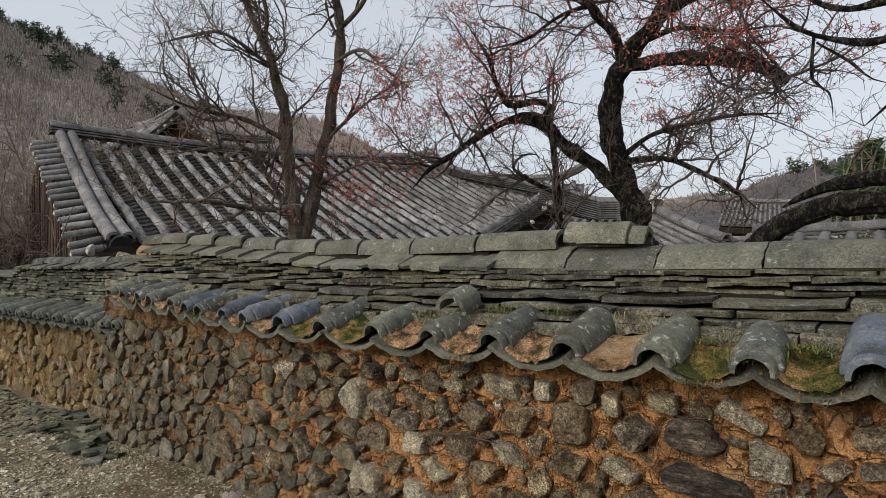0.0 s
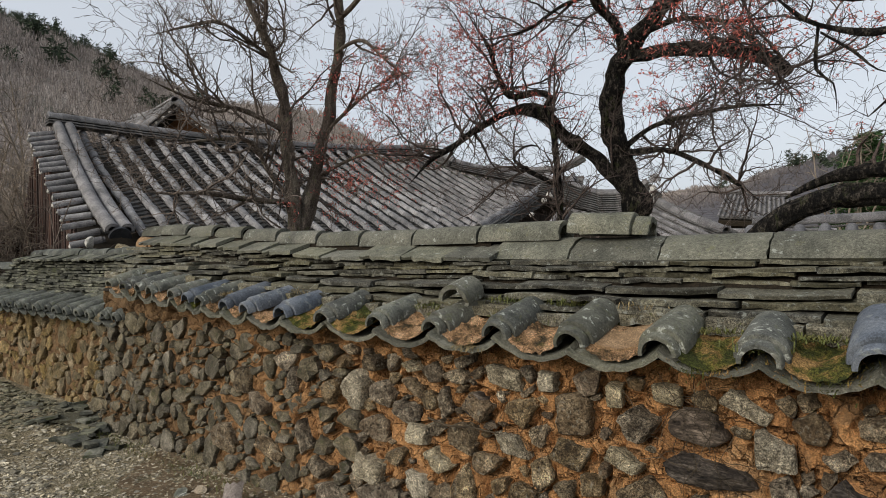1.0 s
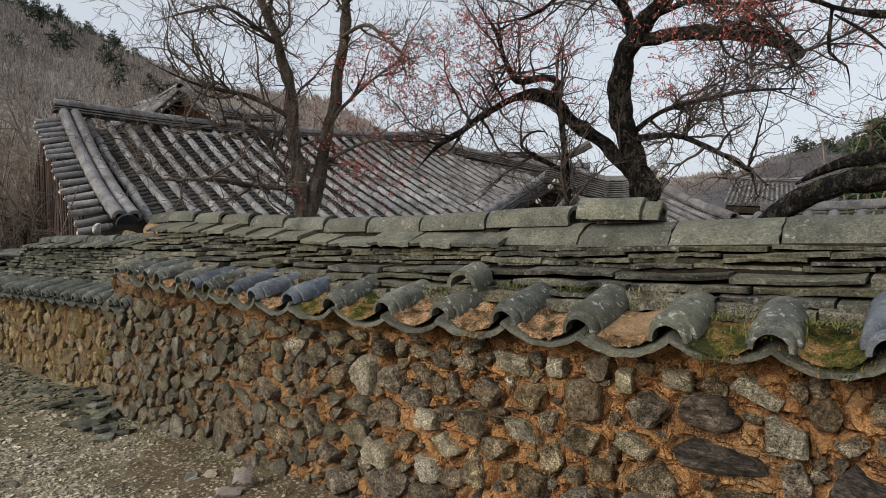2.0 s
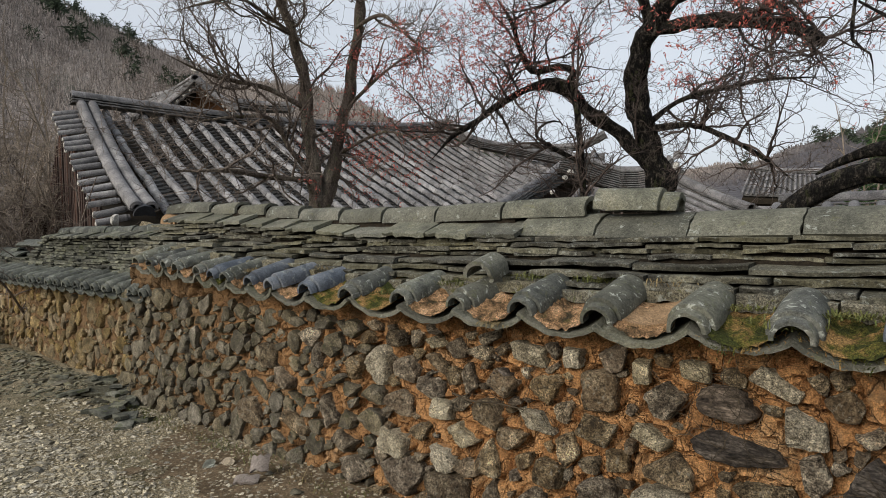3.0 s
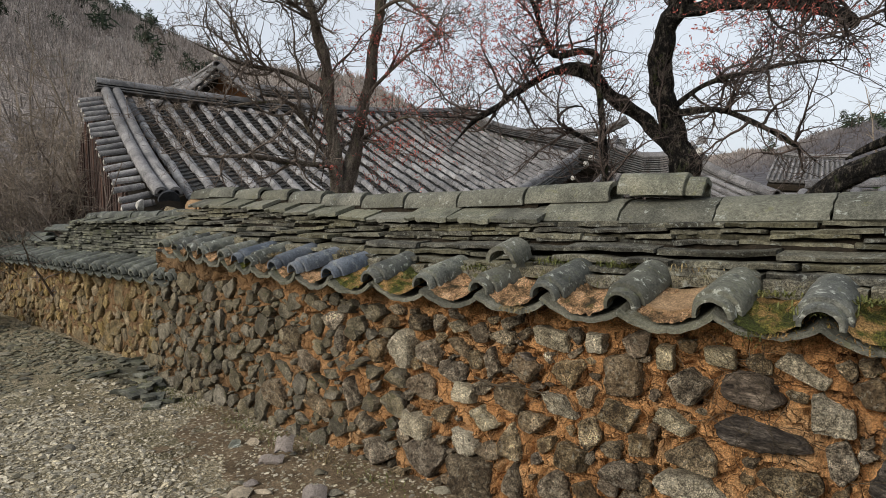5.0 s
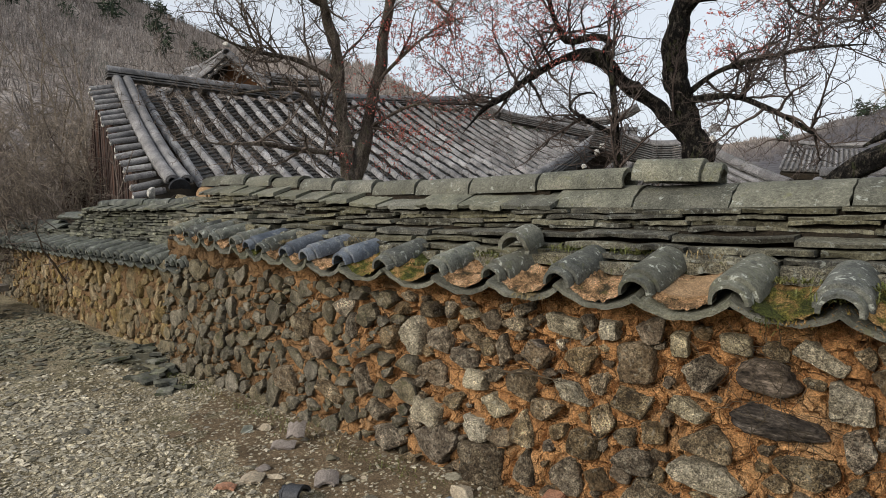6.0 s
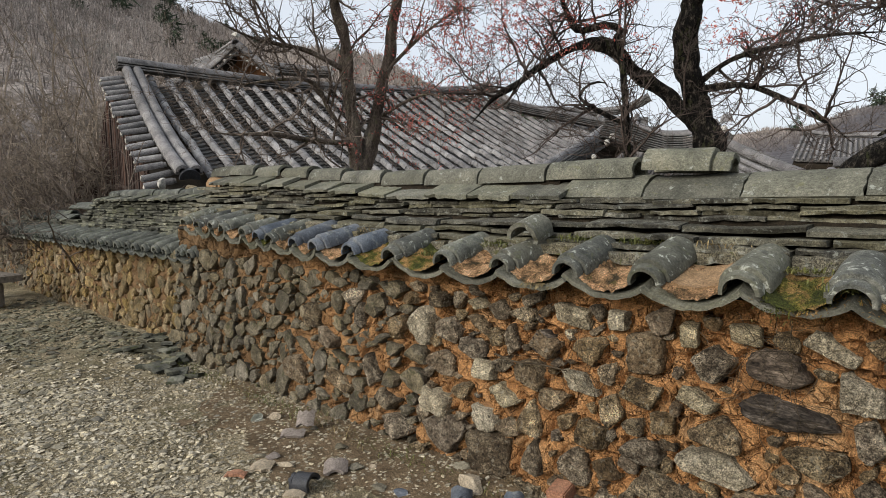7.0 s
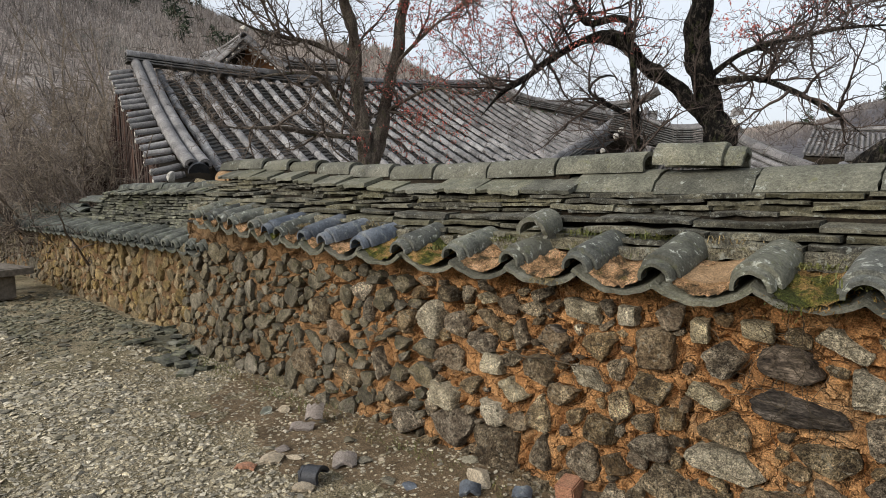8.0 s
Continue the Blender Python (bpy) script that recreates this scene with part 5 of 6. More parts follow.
bare_tree("old_plum_tree", "gnarled old tree with near-black mossy bark and opening red buds", OLD, M_BARK, 92, (9, 14, 12), (0.80, 0.42, 0.20), 0.5, 0.015,
          lambda p: p[2] > 2.45 and noise.noise((p[0] * 1.6, p[1] * 1.6, p[2] * 1.6)) > -0.12, knots=0.16, min_r=0.0025, girth=0.80)

LEAN = [
    [(-1.00, 4.70, 0.0, 0.16), (-0.92, 4.68, 1.10, 0.12), (-0.80, 4.66, 1.30, 0.108), (-0.68, 4.64, 1.41, 0.106), (-0.52, 4.62, 1.52, 0.108), (-0.32, 4.61, 1.59, 0.110), (-0.03, 4.58, 1.60, 0.111), (0.34, 4.53, 1.62, 0.122), (0.62, 4.42, 1.99, 0.110), (0.51, 4.30, 2.37, 0.079), (0.30, 4.21, 2.54, 0.059)],
    [(-0.62, 4.93, 1.62, 0.010), (-0.39, 4.80, 1.72, 0.056), (-0.17, 4.67, 1.74, 0.071), (0.05, 4.53, 1.73, 0.081), (0.33, 4.38, 1.60, 0.086)],
]
LEAN += [[(0.35, 4.22, 2.51, 0.059), (0.12, 4.24, 2.48, 0.043), (-0.07, 4.24, 2.45, 0.035), (-0.33, 4.19, 2.54, 0.022), (-0.49, 4.13, 2.68, 0.016), (-0.62, 4.05, 2.84, 0.010)]]
LEAN += [[(-0.33, 4.19, 2.54, 0.018), (-0.35, 4.26, 2.31, 0.014), (-0.27, 4.28, 2.22, 0.012), (-0.26, 4.32, 2.06, 0.008)]]
LEAN += [[(0.43, 4.21, 2.54, 0.051), (0.08, 4.19, 2.64, 0.039), (-0.17, 4.18, 2.64, 0.027), (-0.35, 4.13, 2.74, 0.020), (-0.47, 4.06, 2.87, 0.012)]]
LEAN += [[(-0.32, 4.21, 2.50, 0.014), (-0.17, 4.19, 2.36, 0.012), (-0.06, 4.16, 2.23, 0.009), (0.07, 4.11, 2.17, 0.007)]]
LEAN += [[(0.40, 4.25, 2.30, 0.019), (-0.01, 4.22, 2.09, 0.013), (-0.11, 4.24, 2.00, 0.010), (-0.21, 4.21, 2.09, 0.006)]]
bare_tree("leaning_tree", "old tree with a thick furrowed trunk leaning low behind the wall", LEAN, M_BARK, 93, (3.5, 6, 5), (0.45, 0.26, 0.12), 0.45, 0.012,
          lambda p: p[2] > 1.9, knots=0.15, min_r=0.003, girth=0.68)


# shrubs and thickets behind the far wall
def thicket(x, y, tall, stems, seed, material, name="bare_shrub", label="tangled leafless grey-tan shrub behind the wall", fine=(7, 7), spread=0.5):
    rnd = random.Random(seed)
    strands = []
    for _ in range(stems):
        p = Vector((x + rnd.gauss(0, 0.25), y + rnd.gauss(0, 0.25), 0))
        d = Vector((rnd.gauss(0, spread), rnd.gauss(0, spread), 1)).normalized()
        st, r0, n = [(*p, 0.02)], 0.018 * tall / 2.5, 9
        for q in range(n):
            d = (d + Vector((rnd.gauss(0, 0.16), rnd.gauss(0, 0.16), 0.02))).normalized()
            p = p + d * tall * rnd.uniform(0.8, 1.1) / n
            st.append((*p, max(0.004, r0 * (1 - 0.8 * q / n))))
        strands.append(st)
    shoots = sprout(strands, rnd, fine, (0.55 * tall / 2.5, 0.30), 0.1, 0.02, 2, 0.004)
    v, f = tubes(strands + shoots[0], 4)
    tv, tf = tubes(shoots[1], 3)
    n = len(v)
    shrub = place(name, mesh_of(name, v + tv, f + [tuple(i + n for i in q) for q in tf]), material)
    return tagged(shrub, label, "shrub", group="bare shrubs")


for k, (x, y, tall) in enumerate(((-10.6, 3.3, 2.5), (-11.1, 3.2, 2.6), (-11.6, 3.3, 2.7), (-12.3, 3.4, 2.9), (-11.0, 3.4, 2.9), (-11.9, 3.2, 3.1), (-12.8, 3.3, 3.3), (-13.4, 3.4, 3.2), (-11.4, 3.5, 3.2), (-10.8, 3.2, 2.2))):
    thicket(x, y, tall, 8, 930 + k, M_TWIGMID if k % 3 == 0 else M_TWIGPALE, fine=(10, 9), spread=0.85)
for k, (x, y) in enumerate(((-8.6, 3.25), (-8.2, 3.2))):
    thicket(x, y, 2.3, 5, 925 + k, M_TWIGMID, "bramble", "long arching bare shoots before the plank gable", fine=(5, 5), spread=0.9)
for k, (x, y) in enumerate(((-12.4, 3.3), (-13.2, 3.2))):
    thicket(x, y, 2.5, 6, 915 + k, M_TWIG if k % 2 else M_TWIGPALE, fine=(8, 9), spread=0.9)
rnd = random.Random(95)
for k in range(24):
    thicket(-12.0 - rnd.random() * 6, 5.6 + rnd.random() * 3.2 if k > 4 else 3.2, rnd.uniform(2.0, 3.2), 6, 950 + k, M_TWIGPALE if k % 3 else M_TWIGMID)
for k in range(14):
    thicket(-16 - rnd.random() * 16, 4 + rnd.random() * 9, rnd.uniform(4, 7), 6, 980 + k, M_TWIGPALE, fine=(3.5, 3.5), spread=0.3)
for k in range(3):
    thicket(-2.2 + 2.0 * k, 30 + 3 * k, 6.5, 8, 990 + k, M_TWIGPALE, "bare_far_tree", "pale leafless tree beyond the roofs", fine=(3.5, 3), spread=0.35)


# far conifer
def conifer(x, y, z0, tall, seed):
    rnd = random.Random(seed)
    tree = thing("pine_tree", "dark green young pine beyond the roofs", "tree", (x, y, z0))
    v, f = tubes([[(0, 0, 0, 0.16), (0.05, 0, tall * 0.5, 0.10), (0, 0, tall, 0.02)]], 8)
    place("trunk", mesh_of("trunk", v, f, 60), M_BARKPALE, tree)
    items = []
    for lev in range(13):
        h = tall * (0.25 + 0.75 * lev / 12)
        reach = (tall - h) * 0.42 + 0.25
        for b in range(6):
            a = rnd.uniform(0, 6.28)
            for q in (0.35, 0.7, 1.0):
                items.append((rnd.choice(clumps), pose(math.cos(a) * reach * q, math.sin(a) * reach * q, h + 0.12 * reach * q * q + rnd.uniform(-0.08, 0.08), 0, 0, rnd.uniform(0, 360)) @ Matrix.Diagonal((0.42, 0.42, 0.2, 1))))
    joined("crown", items, M_PINE, tree, smooth=0)


conifer(-1.45, 32.0, 0.0, 5.7, 7)
conifer(-2.0, 33.5, 0.0, 5.0, 8)


# ---- tiled houses ----
def slope(parent, O, along, up, s_list, lo, hi, tile_len, singles, r=0.057, seed=0):
    """Tile columns climbing a roof slope: covers over stepped pans. O: eave corner; along and up: unit directions."""
    rnd = random.Random(seed)
    out = along.cross(up).normalized()
    if out.z < 0:
        out = -out
    frame_ = Matrix((along, up, out)).transposed().to_4x4()
    cover = half_tile(r, tile_len + 0.02, 0.02, lip=0.03, seg=6)
    cover.materials.append(M_ROOF)
    pan = arc_slab(0.26, 0.15, 0.030, 0.030, seg=4, up=False, ragged=0.004, seed=2)
    one, rest, pans = [], [], []
    for s in s_list:
        q = lo(s)
        while q < hi(s):
            sag = -0.10 * math.sin(math.pi * max(0, min(1, q / 4.8)))
            m = Matrix.Translation(O + along * (s + rnd.uniform(-0.012, 0.012)) + up * q + out * (0.03 + sag + rnd.uniform(-0.006, 0.006))) @ frame_ @ Euler((rnd.uniform(-0.02, 0.02), 0, rnd.uniform(-0.03, 0.03))).to_matrix().to_4x4()
            (one if len(one) < singles else rest).append(m)
            q += tile_len
        q = lo(s) - 0.04
        while q < hi(s):
            sag = -0.10 * math.sin(math.pi * max(0, min(1, q / 4.8)))
            pans.append((pan, Matrix.Translation(O + along * (s + 0.15) + up * q + out * (sag + rnd.uniform(-0.004, 0.004) - 0.030)) @ frame_ @ Euler((-0.24, 0, 0)).to_matrix().to_4x4()))
            q += 0.15
    for m in one:
        place("roof_tile", cover, None, parent, m)
    if rest:
        joined("roof_tile_field", [(cover, m) for m in rest], M_ROOF_I, parent, smooth=40)
    joined("pan_tile_field", pans, M_PAN, parent, smooth=40)


M_ROOF_I = mat("house_roof_tile_far", [(0.0930, 0.0900, 0.0915), (0.1575, 0.1515, 0.1525), (0.2250, 0.2145, 0.2135)], 3, 0.8, 0.4, 60, 0.3, spots=[((0.27, 0.26, 0.24), 0.4)], tint=0.25, island=True,
               bump_dist=0.006, spot_scale=7)


def ridge_line(parent, pts, courses_=3, w=0.22, cap=0.085, name="roof_ridge", end=True):
    """A built-up ridge: flat courses under a row of half-round tiles, along a line of points."""
    line = spline([(*p, 1) for p in pts], 0.30)
    P = [Vector(q[:3]) for q in line]
    items, flats, ends = [], [], []
    ht = half_tile(cap, 1.0, 0.02, lip=0.03, seg=7)
    fl = chipped_slab(77)
    for a, b in zip(P, P[1:]):
        d = (b - a)
        side = d.normalized().cross(Vector((0, 0, 1))).normalized()
        upv = side.cross(d.normalized())
        fr = Matrix((side, d.normalized(), upv)).transposed().to_4x4()
        items.append((ht, Matrix.Translation(a + upv * 0.045 * courses_) @ fr @ Matrix.Diagonal((1, d.length * 1.04, 1, 1))))
        for c in range(courses_):
            for sgn in (-1, 1):
                ww = (w / 2 + 0.012 * (courses_ - c))
                fr2 = Matrix((d.normalized() * -sgn, side * -sgn, upv)).transposed().to_4x4()
                flats.append((fl, Matrix.Translation((a + b) / 2 + side * sgn * ww + upv * (0.045 * c + 0.03)) @ fr2 @ Matrix.Diagonal((d.length * 1.02, (w / 2 + 0.02) / 0.24, 1.3, 1))))
    ob = joined(name, items, M_ROOF_I, parent, smooth=40)
    joined("ridge_course", flats, M_PAN, parent)
    return P


def lump(at, size, seed, parent, name="mortar_end"):
    return place(name, rock(seed, 2, cuts=3), M_PLASTER, parent, Matrix.Translation(at) @ Matrix.Diagonal((*size, 1)), "white lime mortar end")


house = thing("tiled_house", "old timber house with grey half-round roof tiles and plank gable", "house", (0, 0, 0))
TH = radians(12)
O = Vector((-7.54, 3.64, 1.66))
AL = Vector((math.sin(TH), math.cos(TH), 0))
HO = Vector((-AL.y, AL.x, 0))
PITCH = radians(26)
UP = (HO * math.cos(PITCH) + Vector((0, 0, math.sin(PITCH)))).normalized()
OUT = AL.cross(UP).normalized()
OUT = OUT if OUT.z > 0 else -OUT


def roof_at(s, q, lift_=0.0):
    return O + AL * s + UP * q + OUT * lift_


def low_edge(s):
    return -0.35 if s < 5.65 else (-0.35 + (s - 5.65) * 0.578)


def high_edge(s):
    return 3.80 + 0.13 * s if s < 8.2 else 3.72 - 0.62 * (s - 8.2)


cols = [0.30 * k + 0.16 for k in range(34)]
slope(house, O, AL, UP, cols, low_edge, high_edge, 0.31, 280, seed=3)
# roof bed under the tiles
bed_v = []
for s in np.linspace(-0.45, 10.3, 40):
    for q in (max(low_edge(s), -0.3), high_edge(s)):
        for o in (-0.16, -0.30):
            bed_v.append(roof_at(s, q, o))
bed_f = []
for i in range(39):
    a, b = i * 4, i * 4 + 4
    bed_f += [(a, b, b + 2, a + 2), (a + 1, a + 3, b + 3, b + 1), (a, a + 1, b + 1, b), (a + 2, b + 2, b + 3, a + 3)]
bed_f += [(0, 2, 3, 1), (156, 157, 159, 158)]
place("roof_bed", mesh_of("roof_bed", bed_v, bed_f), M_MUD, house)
# main ridge, verge ridge, end ridges
ridge_line(house, [roof_at(-0.34, 4.0, 0.06), roof_at(2.6, 4.08, -0.06), roof_at(5.5, 4.45, -0.08), roof_at(7.6, 4.78, 0.0), roof_at(8.3, 4.9, 0.14)], 3, 0.26, 0.09)
ridge_line(house, [roof_at(-0.22, -0.42, 0.10), roof_at(-0.22, 0.6, -0.0), roof_at(-0.21, 2.2, -0.03), roof_at(-0.20, 3.95, 0.06)], 1, 0.13, 0.076, "verge_ridge")
ridge_line(house, [roof_at(-0.06, -0.42, 0.10), roof_at(-0.06, 0.6, 0.0), roof_at(-0.05, 2.2, -0.03), roof_at(-0.04, 3.9, 0.06)], 1, 0.13, 0.076, "verge_ridge")
ridge_line(house, [roof_at(8.2, 4.85, 0.12), roof_at(8.2, 3.75, 0.02), roof_at(9.0, 3.25, 0.02), roof_at(10.35, 2.4, 0.10)], 4, 0.24, 0.085, "hip_ridge")
ridge_line(house, [roof_at(10.35, 2.38, 0.10), roof_at(8.6, 1.35, 0.03), roof_at(6.8, 0.30, 0.03), roof_at(5.6, -0.4, 0.05)], 3, 0.24, 0.085, "hip_ridge")
# dark round end of the verge
e_ = half_tile(0.12, 0.05, 0.11, lip=0, seg=10)
place("end_tile", e_, M_BLACK, house, Matrix.Translation(roof_at(-0.14, -0.46, 0.07)) @ Matrix((AL, UP, OUT)).transposed().to_4x4())
lump(roof_at(-0.44, -0.44, 0.0), (0.035, 0.05, 0.06), 711, house)
place("mortar_end", rock(712, 3, cuts=8), M_PALESTONE, house, Matrix.Translation(roof_at(-0.10, -0.50, -0.05)) @ Matrix.Diagonal((0.12, 0.08, 0.07, 1)))
# short side tiles along the verge with mortared ends
side_tile = half_tile(0.050, 0.36, 0.02, lip=0.03, seg=8)
side_tile.materials.append(M_ROOF)
m_side = Matrix((UP, -AL, OUT)).transposed().to_4x4()
if m_side.determinant() < 0:
    m_side = Matrix((-UP, -AL, OUT)).transposed().to_4x4()
for k in range(18):
    q = -0.3 + 0.245 * k
    base = roof_at(-0.26 + 0.02 * math.sin(k * 2.3), q, -0.03)
    tile_ = place("verge_tile", side_tile, None, house, Matrix.Translation(base) @ m_side @ Euler((-0.22, 0, 0.1 * math.sin(k * 1.7))).to_matrix().to_4x4())
    daub = lump(base - AL * 0.345 - OUT * 0.075, (0.026 + 0.012 * math.sin(k * 3.1), 0.022, 0.026 + 0.010 * math.sin(k * 1.3)), 720 + k % 5, tile_)
    daub.matrix_basis = tile_.matrix_basis.inverted() @ daub.matrix_basis
# gable of upright planks under the verge
plank = block(1.0, 0.035, 1.0, 3, 0.02)
plank.materials.append(M_GABLE)
rnd = random.Random(77)
for k in range(60):
    h = 0.05 + 0.118 * k
    p = O - AL * 0.47 + HO * h
    top = p.z + math.tan(PITCH) * (h if h < 3.5 else 7.0 - h) - 0.17 - 0.05 * math.sin(h)
    place("plank", plank, None, house, Matrix.Translation(p.to_2d().to_3d() + AL * rnd.uniform(-0.012, 0.012) + Vector((0, 0, top / 2))) @ pose(0, 0, 0, 0, 0, math.degrees(math.atan2(HO.y, HO.x))) @ Matrix.Diagonal((0.092, 1, top, 1)))
# Near-black sheet added behind the planks as shade for the gaps.
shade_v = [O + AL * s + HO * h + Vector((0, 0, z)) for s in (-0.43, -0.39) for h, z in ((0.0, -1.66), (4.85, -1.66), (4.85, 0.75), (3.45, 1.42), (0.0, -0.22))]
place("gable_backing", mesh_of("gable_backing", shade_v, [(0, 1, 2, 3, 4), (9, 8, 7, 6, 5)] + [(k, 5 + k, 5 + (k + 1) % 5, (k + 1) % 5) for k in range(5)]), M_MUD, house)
for a_, h, w_, top in ((0.74, 4.6, 0.20, 1.86), (0.94, 4.7, 0.16, 1.80)):
    p = O - AL * a_ + HO * h
    place("post", block(w_, 0.14, top, 5), M_GABLE, house, Matrix.Translation((p.x, p.y, top / 2)))
# house body and back slope
back_v = [roof_at(s, 3.95, -0.2) + d for s in (0.0, 8.0) for d in (Vector((0, 0, 0)), HO * 3.4 - Vector((0, 0, 1.9)))]
back_v += [v - Vector((0, 0, 0.14)) for v in back_v]
place("back_slope", mesh_of("back_slope", back_v, [(0, 1, 3, 2), (4, 6, 7, 5), (0, 4, 5, 1), (2, 3, 7, 6), (0, 2, 6, 4), (1, 5, 7, 3)]), M_PAN, house)
bw = [O + AL * s + HO * h for s, h in ((0.25, 0.4), (6.0, 0.4), (6.0, 6.0), (0.25, 6.0))]
bv = [(p.x, p.y, z) for z in (0.0, 1.6) for p in bw]
place("house_wall", mesh_of("house_wall", bv, [(0, 1, 5, 4), (1, 2, 6, 5), (2, 3, 7, 6), (3, 0, 4, 7), (4, 5, 6, 7), (3, 2, 1, 0)]), M_BOARD, house)


def panel_roof(name, label, A, B, C, D, cols_, ridges, seed):
    """A roof face between four corners: eave A-B, top D-C, with built-up ridges."""
    A, B, C, D = (Vector(p) for p in (A, B, C, D))
    roof = thing(name, label, "house")
    rnd = random.Random(seed)
    items, pans = [], []
    ht = half_tile(max(0.038, min(0.07, (B - A).length / cols_ * 0.27)), 0.34, 0.02, lip=0.03, seg=6)
    fl = arc_slab(0.26, 0.16, 0.035, 0.02, seg=3, up=False)
    for k in range(cols_ + 1):
        a, b = A.lerp(B, k / cols_), D.lerp(C, k / cols_)
        d = (b - a)
        n = max(1, int(d.length / 0.31))
        al = ((B - A).lerp(C - D, 0.5)).normalized()
        up_ = d.normalized()
        out = al.cross(up_).normalized()
        out = out if out.z > 0 else -out
        fr = Matrix((up_.cross(out), up_, out)).transposed().to_4x4()
        for j in range(n):
            items.append((ht, Matrix.Translation(a + up_ * 0.31 * j + out * (0.03 + rnd.uniform(-0.006, 0.006))) @ fr))
        for j in range(int(d.length / 0.14)):
            pans.append((fl, Matrix.Translation(a + al * 0.15 + up_ * 0.14 * j) @ fr @ Euler((0.12, 0, 0)).to_matrix().to_4x4()))
    joined("roof_tile_field", items, M_ROOF_I, roof, smooth=40)
    joined("pan_tile_field", pans, M_PAN, roof, smooth=40)
    dn = Vector((0, 0, 0.12))
    q = [A - dn, B - dn, C - dn, D - dn, A - dn * 2.2, B - dn * 2.2, C - dn * 2.2, D - dn * 2.2]
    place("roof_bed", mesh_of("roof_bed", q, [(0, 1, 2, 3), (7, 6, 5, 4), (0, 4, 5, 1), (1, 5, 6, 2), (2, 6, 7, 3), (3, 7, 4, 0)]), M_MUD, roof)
    c = (A + B + C + D) / 4
    wv_ = [(p.x + (c.x - p.x) * 0.3, p.y + (c.y - p.y) * 0.3, z) for z in (0, min(A.z, B.z) - 0.1) for p in (A, B, C, D)]
    place("house_wall", mesh_of("house_wall", wv_, [(0, 1, 5, 4), (1, 2, 6, 5), (2, 3, 7, 6), (3, 0, 4, 7), (4, 5, 6, 7), (3, 2, 1, 0)]), M_BOARD, roof)
    for pts, n in ridges:
        ridge_line(roof, pts, n, 0.24, 0.09)
    return roof


panel_roof("neighbour_house", "grey tiled roof with an upswept built-up ridge behind the tree", (-5.62, 10.75, 1.62), (-3.95, 11.75, 1.54), (-4.05, 12.42, 1.96), (-5.60, 11.40, 2.00), 11,
           [([(-5.95, 11.05, 2.32), (-5.58, 11.36, 2.18), (-5.06, 11.85, 1.95), (-4.41, 12.32, 1.99), (-4.03, 12.48, 2.18), (-3.92, 12.52, 2.28)], 9)], 1)
panel_roof("neighbour_wing", "lower grey tiled wing roof descending from the ridge", (-2.95, 10.70, 1.12), (-2.50, 11.30, 1.40), (-3.98, 12.34, 2.04), (-4.42, 11.72, 1.74), 5,
           [([(-3.98, 12.36, 2.06), (-3.30, 11.90, 1.72), (-2.50, 11.34, 1.42)], 2)], 2)
panel_roof("rear_house", "distant grey tiled roof with an upturned ridge end", (-8.30, 13.17, 2.44), (-6.70, 14.07, 2.53), (-7.26, 15.40, 3.20), (-9.19, 14.28, 3.33), 7,
           [([(-9.29, 14.21, 3.37), (-8.27, 14.86, 3.26), (-7.45, 15.29, 3.32), (-6.92, 15.51, 3.59)], 3)], 3)
panel_roof("far_house", "small far grey tiled roof below the hills", (-4.84, 20.59, 2.10), (-2.61, 21.01, 1.91), (-2.94, 22.45, 2.64), (-4.90, 22.07, 2.90), 16,
           [([(-4.93, 22.06, 2.94), (-4.05, 22.26, 2.77), (-2.91, 22.45, 2.71)], 2)], 4)
panel_roof("far_wing", "low grey tiled roof beyond the yard", (-4.67, 15.46, 1.28), (-1.33, 16.13, 1.18), (-1.41, 17.12, 1.40), (-4.63, 16.51, 1.50), 18,
           [([(-4.70, 16.49, 1.46), (-1.41, 17.12, 1.36)], 3)], 5)
panel_roof("side_house", "dark grey tiled roof behind the leaning trunk", (-1.66, 8.51, 1.12), (0.27, 8.69, 1.09), (0.30, 9.69, 1.47), (-1.72, 9.51, 1.50), 7,
           [([(-1.72, 9.51, 1.50), (-0.74, 9.65, 1.48), (0.30, 9.69, 1.52)], 2)], 6)
APEX, FOOT_R, FOOT_L = Vector((-11.08, 6.24, 4.16)), Vector((-10.43, 6.72, 3.58)), Vector((-11.42, 5.80, 3.66))
gabled = panel_roof("gabled_house", "grey tiled roof with an ochre gable under mortared verge tiles", (-13.6, 5.95, 3.72), FOOT_L, APEX, (-13.2, 6.45, 4.22), 9,
                    [([(-13.2, 6.45, 4.16), (-12.2, 6.33, 4.08), APEX], 2), ([APEX + Vector((0, 0, 0.02)), APEX.lerp(FOOT_R, 0.5) - Vector((0, 0, 0.04)), FOOT_R], 1),
                     ([APEX, APEX.lerp(FOOT_L, 0.5) - Vector((0, 0, 0.03)), FOOT_L], 1), ([(-11.12, 7.05, 3.80), (-10.83, 7.52, 3.75), (-10.51, 7.98, 3.75)], 3)], 7)
wide = (FOOT_R - FOOT_L).normalized()
inward = Vector((-wide.y, wide.x, 0))
inward = inward if inward.x < 0 else -inward
tri = [FOOT_L + Vector((0, 0, -0.1)) + inward * 0.22, APEX + inward * 0.22, FOOT_R + Vector((0, 0, -0.1)) + inward * 0.22]
place("gable", mesh_of("gable", tri + [p + inward * 0.1 for p in tri], [(0, 2, 1), (3, 4, 5), (0, 1, 4, 3), (1, 2, 5, 4), (2, 0, 3, 5)]), M_OCHRE, gabled, label="ochre plaster gable")
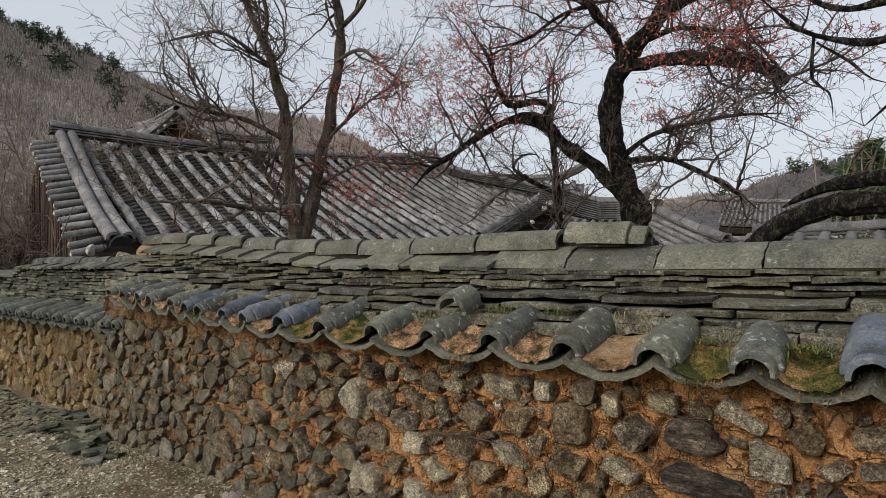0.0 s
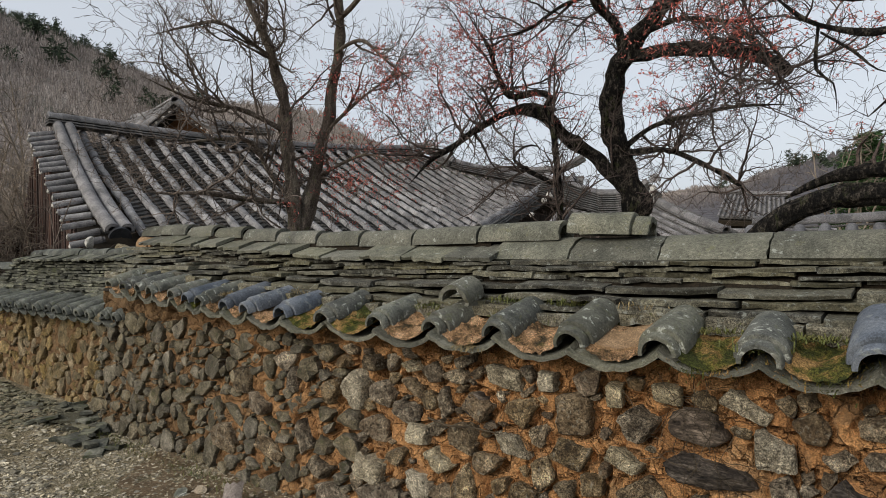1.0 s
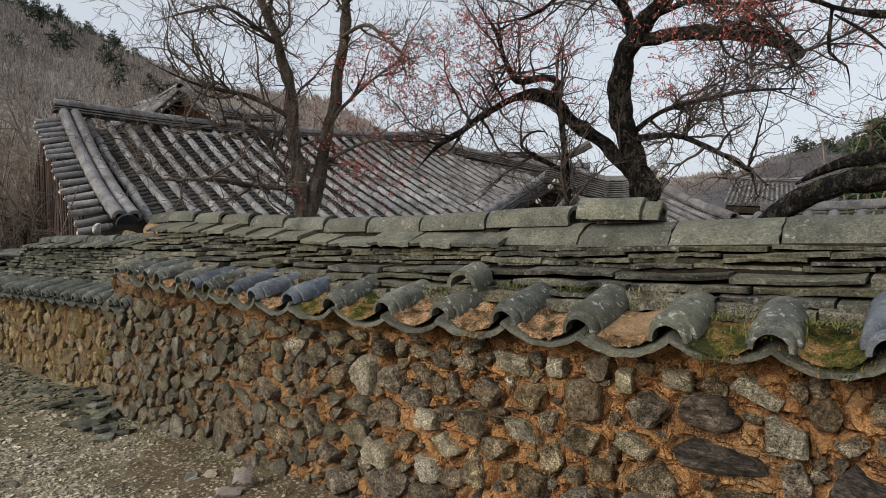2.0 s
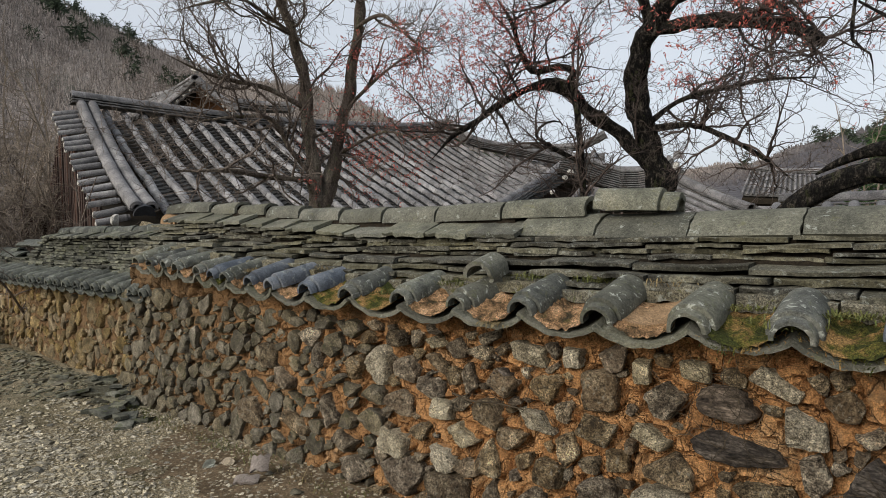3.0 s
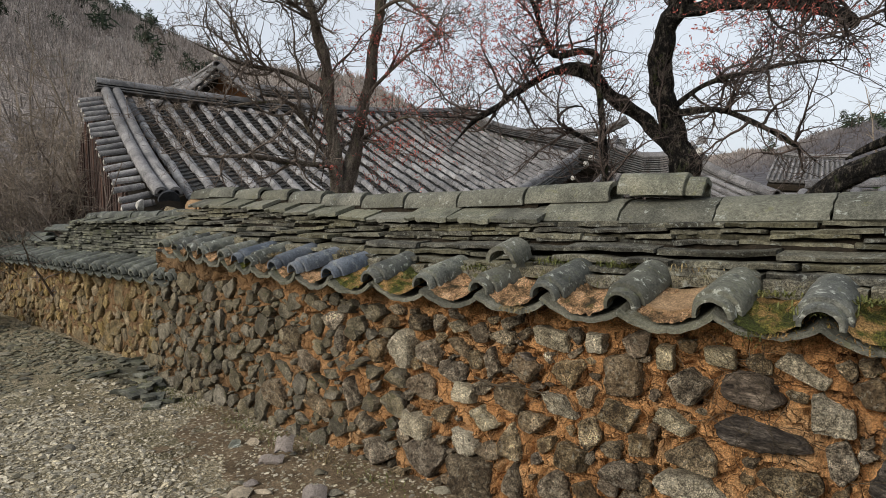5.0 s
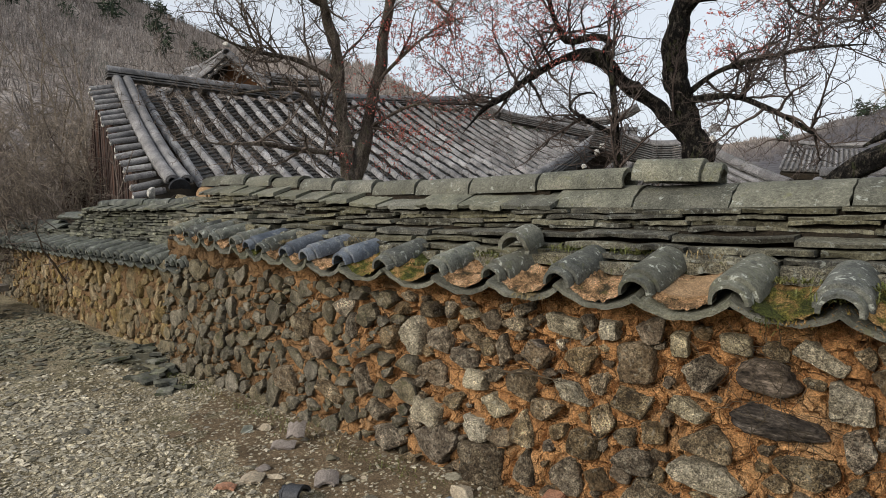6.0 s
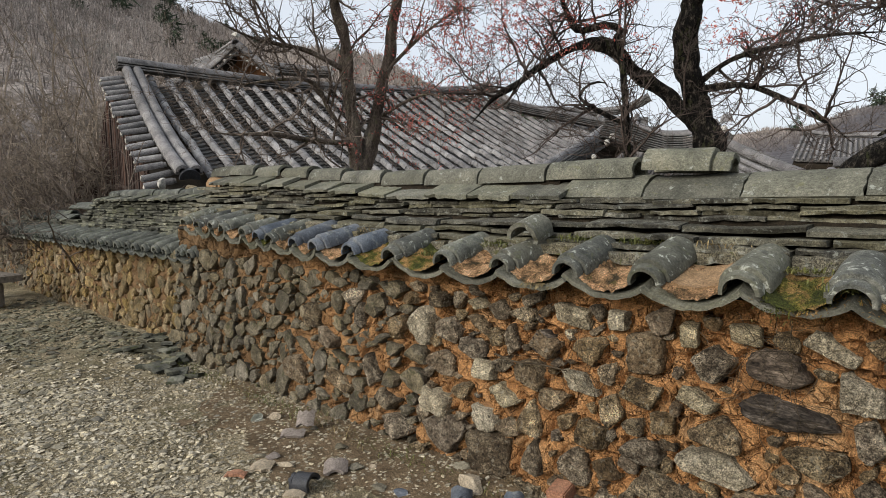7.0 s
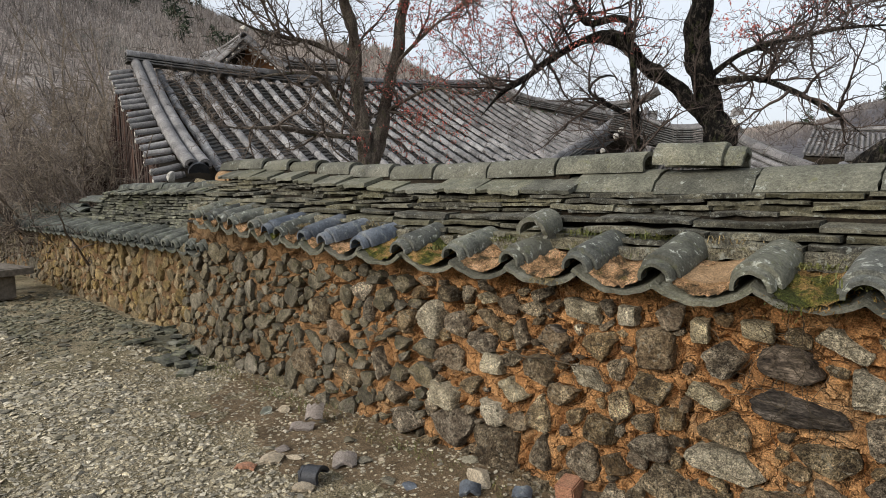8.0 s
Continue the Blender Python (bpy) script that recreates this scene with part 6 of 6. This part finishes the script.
for k in range(8):
    lump(APEX.lerp(FOOT_R, 0.06 + k / 8.2) - inward * 0.10 - Vector((0, 0, 0.09)), (0.030, 0.030, 0.028), 740 + k % 4, gabled)
for k in range(4):
    lump(APEX.lerp(FOOT_L, 0.12 + k / 4.6) - inward * 0.10 - Vector((0, 0, 0.09)), (0.030, 0.030, 0.028), 750 + k % 3, gabled)
lump(APEX + Vector((0, 0, 0.26)), (0.07, 0.07, 0.07), 757, gabled)
lump((-10.48, 8.0, 3.86), (0.06, 0.06, 0.12), 758, gabled)
rear = bpy.data.objects["neighbour_house"]
place("end_tile", half_tile(0.15, 0.06, 0.14, lip=0, seg=14), M_ROOF, rear, Matrix.Translation((-4.04, 12.36, 2.56)) @ pose(0, 0, 0, 0, 0, -35))
for k in range(5):
    lump((-4.00 - 0.012 * k, 12.20 - 0.01 * k, 2.42 - 0.085 * k), (0.055 + 0.012 * math.sin(k * 2.1), 0.05, 0.05), 761 + k % 3, rear)
for k, (p, size) in enumerate((((-4.75, 9.30, 2.16), 0.050), ((-4.84, 9.28, 2.08), 0.042), ((-4.95, 9.05, 1.84), 0.04))):
    lump(p, (size, size, size), 765 + k, house)


# dry roots clinging to the wall face
rnd = random.Random(131)
strands = []
for cx, cz, n, reach in ((-0.52, 0.75, 22, 0.16), (-0.46, 0.60, 20, 0.17), (-0.06, 0.52, 26, 0.14), (-1.40, 0.60, 14, 0.12), (-1.20, 0.66, 8, 0.25), (-2.3, 0.72, 10, 0.10)):
    for _ in range(n):
        p = Vector((cx + rnd.gauss(0, 0.05), 2.262 - 0.008 * rnd.random(), cz + rnd.gauss(0, 0.03)))
        d = Vector((rnd.gauss(0, 1), 0, rnd.gauss(0, 0.55))).normalized()
        st = [(*p, 0.0012)]
        for q in range(6):
            d = (d + Vector((rnd.gauss(0, 0.3), rnd.gauss(0, 0.10), rnd.gauss(0, 0.3) - 0.05))).normalized()
            p = p + d * reach / 6 * rnd.uniform(0.6, 1.3)
            p.y = min(max(p.y, 2.245), 2.29)
            st.append((*p, 0.0011 if q < 5 else 0.0005))
        strands.append(st)
v, f = tubes(strands, 3)
tagged(place("dry_roots", mesh_of("dry_roots", v, f), M_ROOT), "thin dry roots and vines clinging to the wall", "roots", kind="stuff")
twig_line = spline([(-1.62, 2.25, 0.585, 0.006), (-1.50, 2.235, 0.575, 0.005), (-1.38, 2.24, 0.585, 0.0045), (-1.25, 2.245, 0.58, 0.003)], 0.02)
v, f = tubes([twig_line], 6, 0.1)
tagged(place("dead_vine", mesh_of("dead_vine", v, f, 60), M_ROOT), "thin dead vine stem against the stones", "vine")

rnd = random.Random(141)
for k in range(9):
    x = -1.35 - 0.42 * k
    v, f = blades(rnd, x, 2.16 - 0.02 * rnd.random(), -0.01, (0.16, 0.045), 130, 0.035)
    tagged(place("foot_grass", mesh_of("foot_grass", v, f), M_GRASS if k % 3 else M_STRAW), "short moss and grass at the foot of the wall", "grass", kind="stuff")
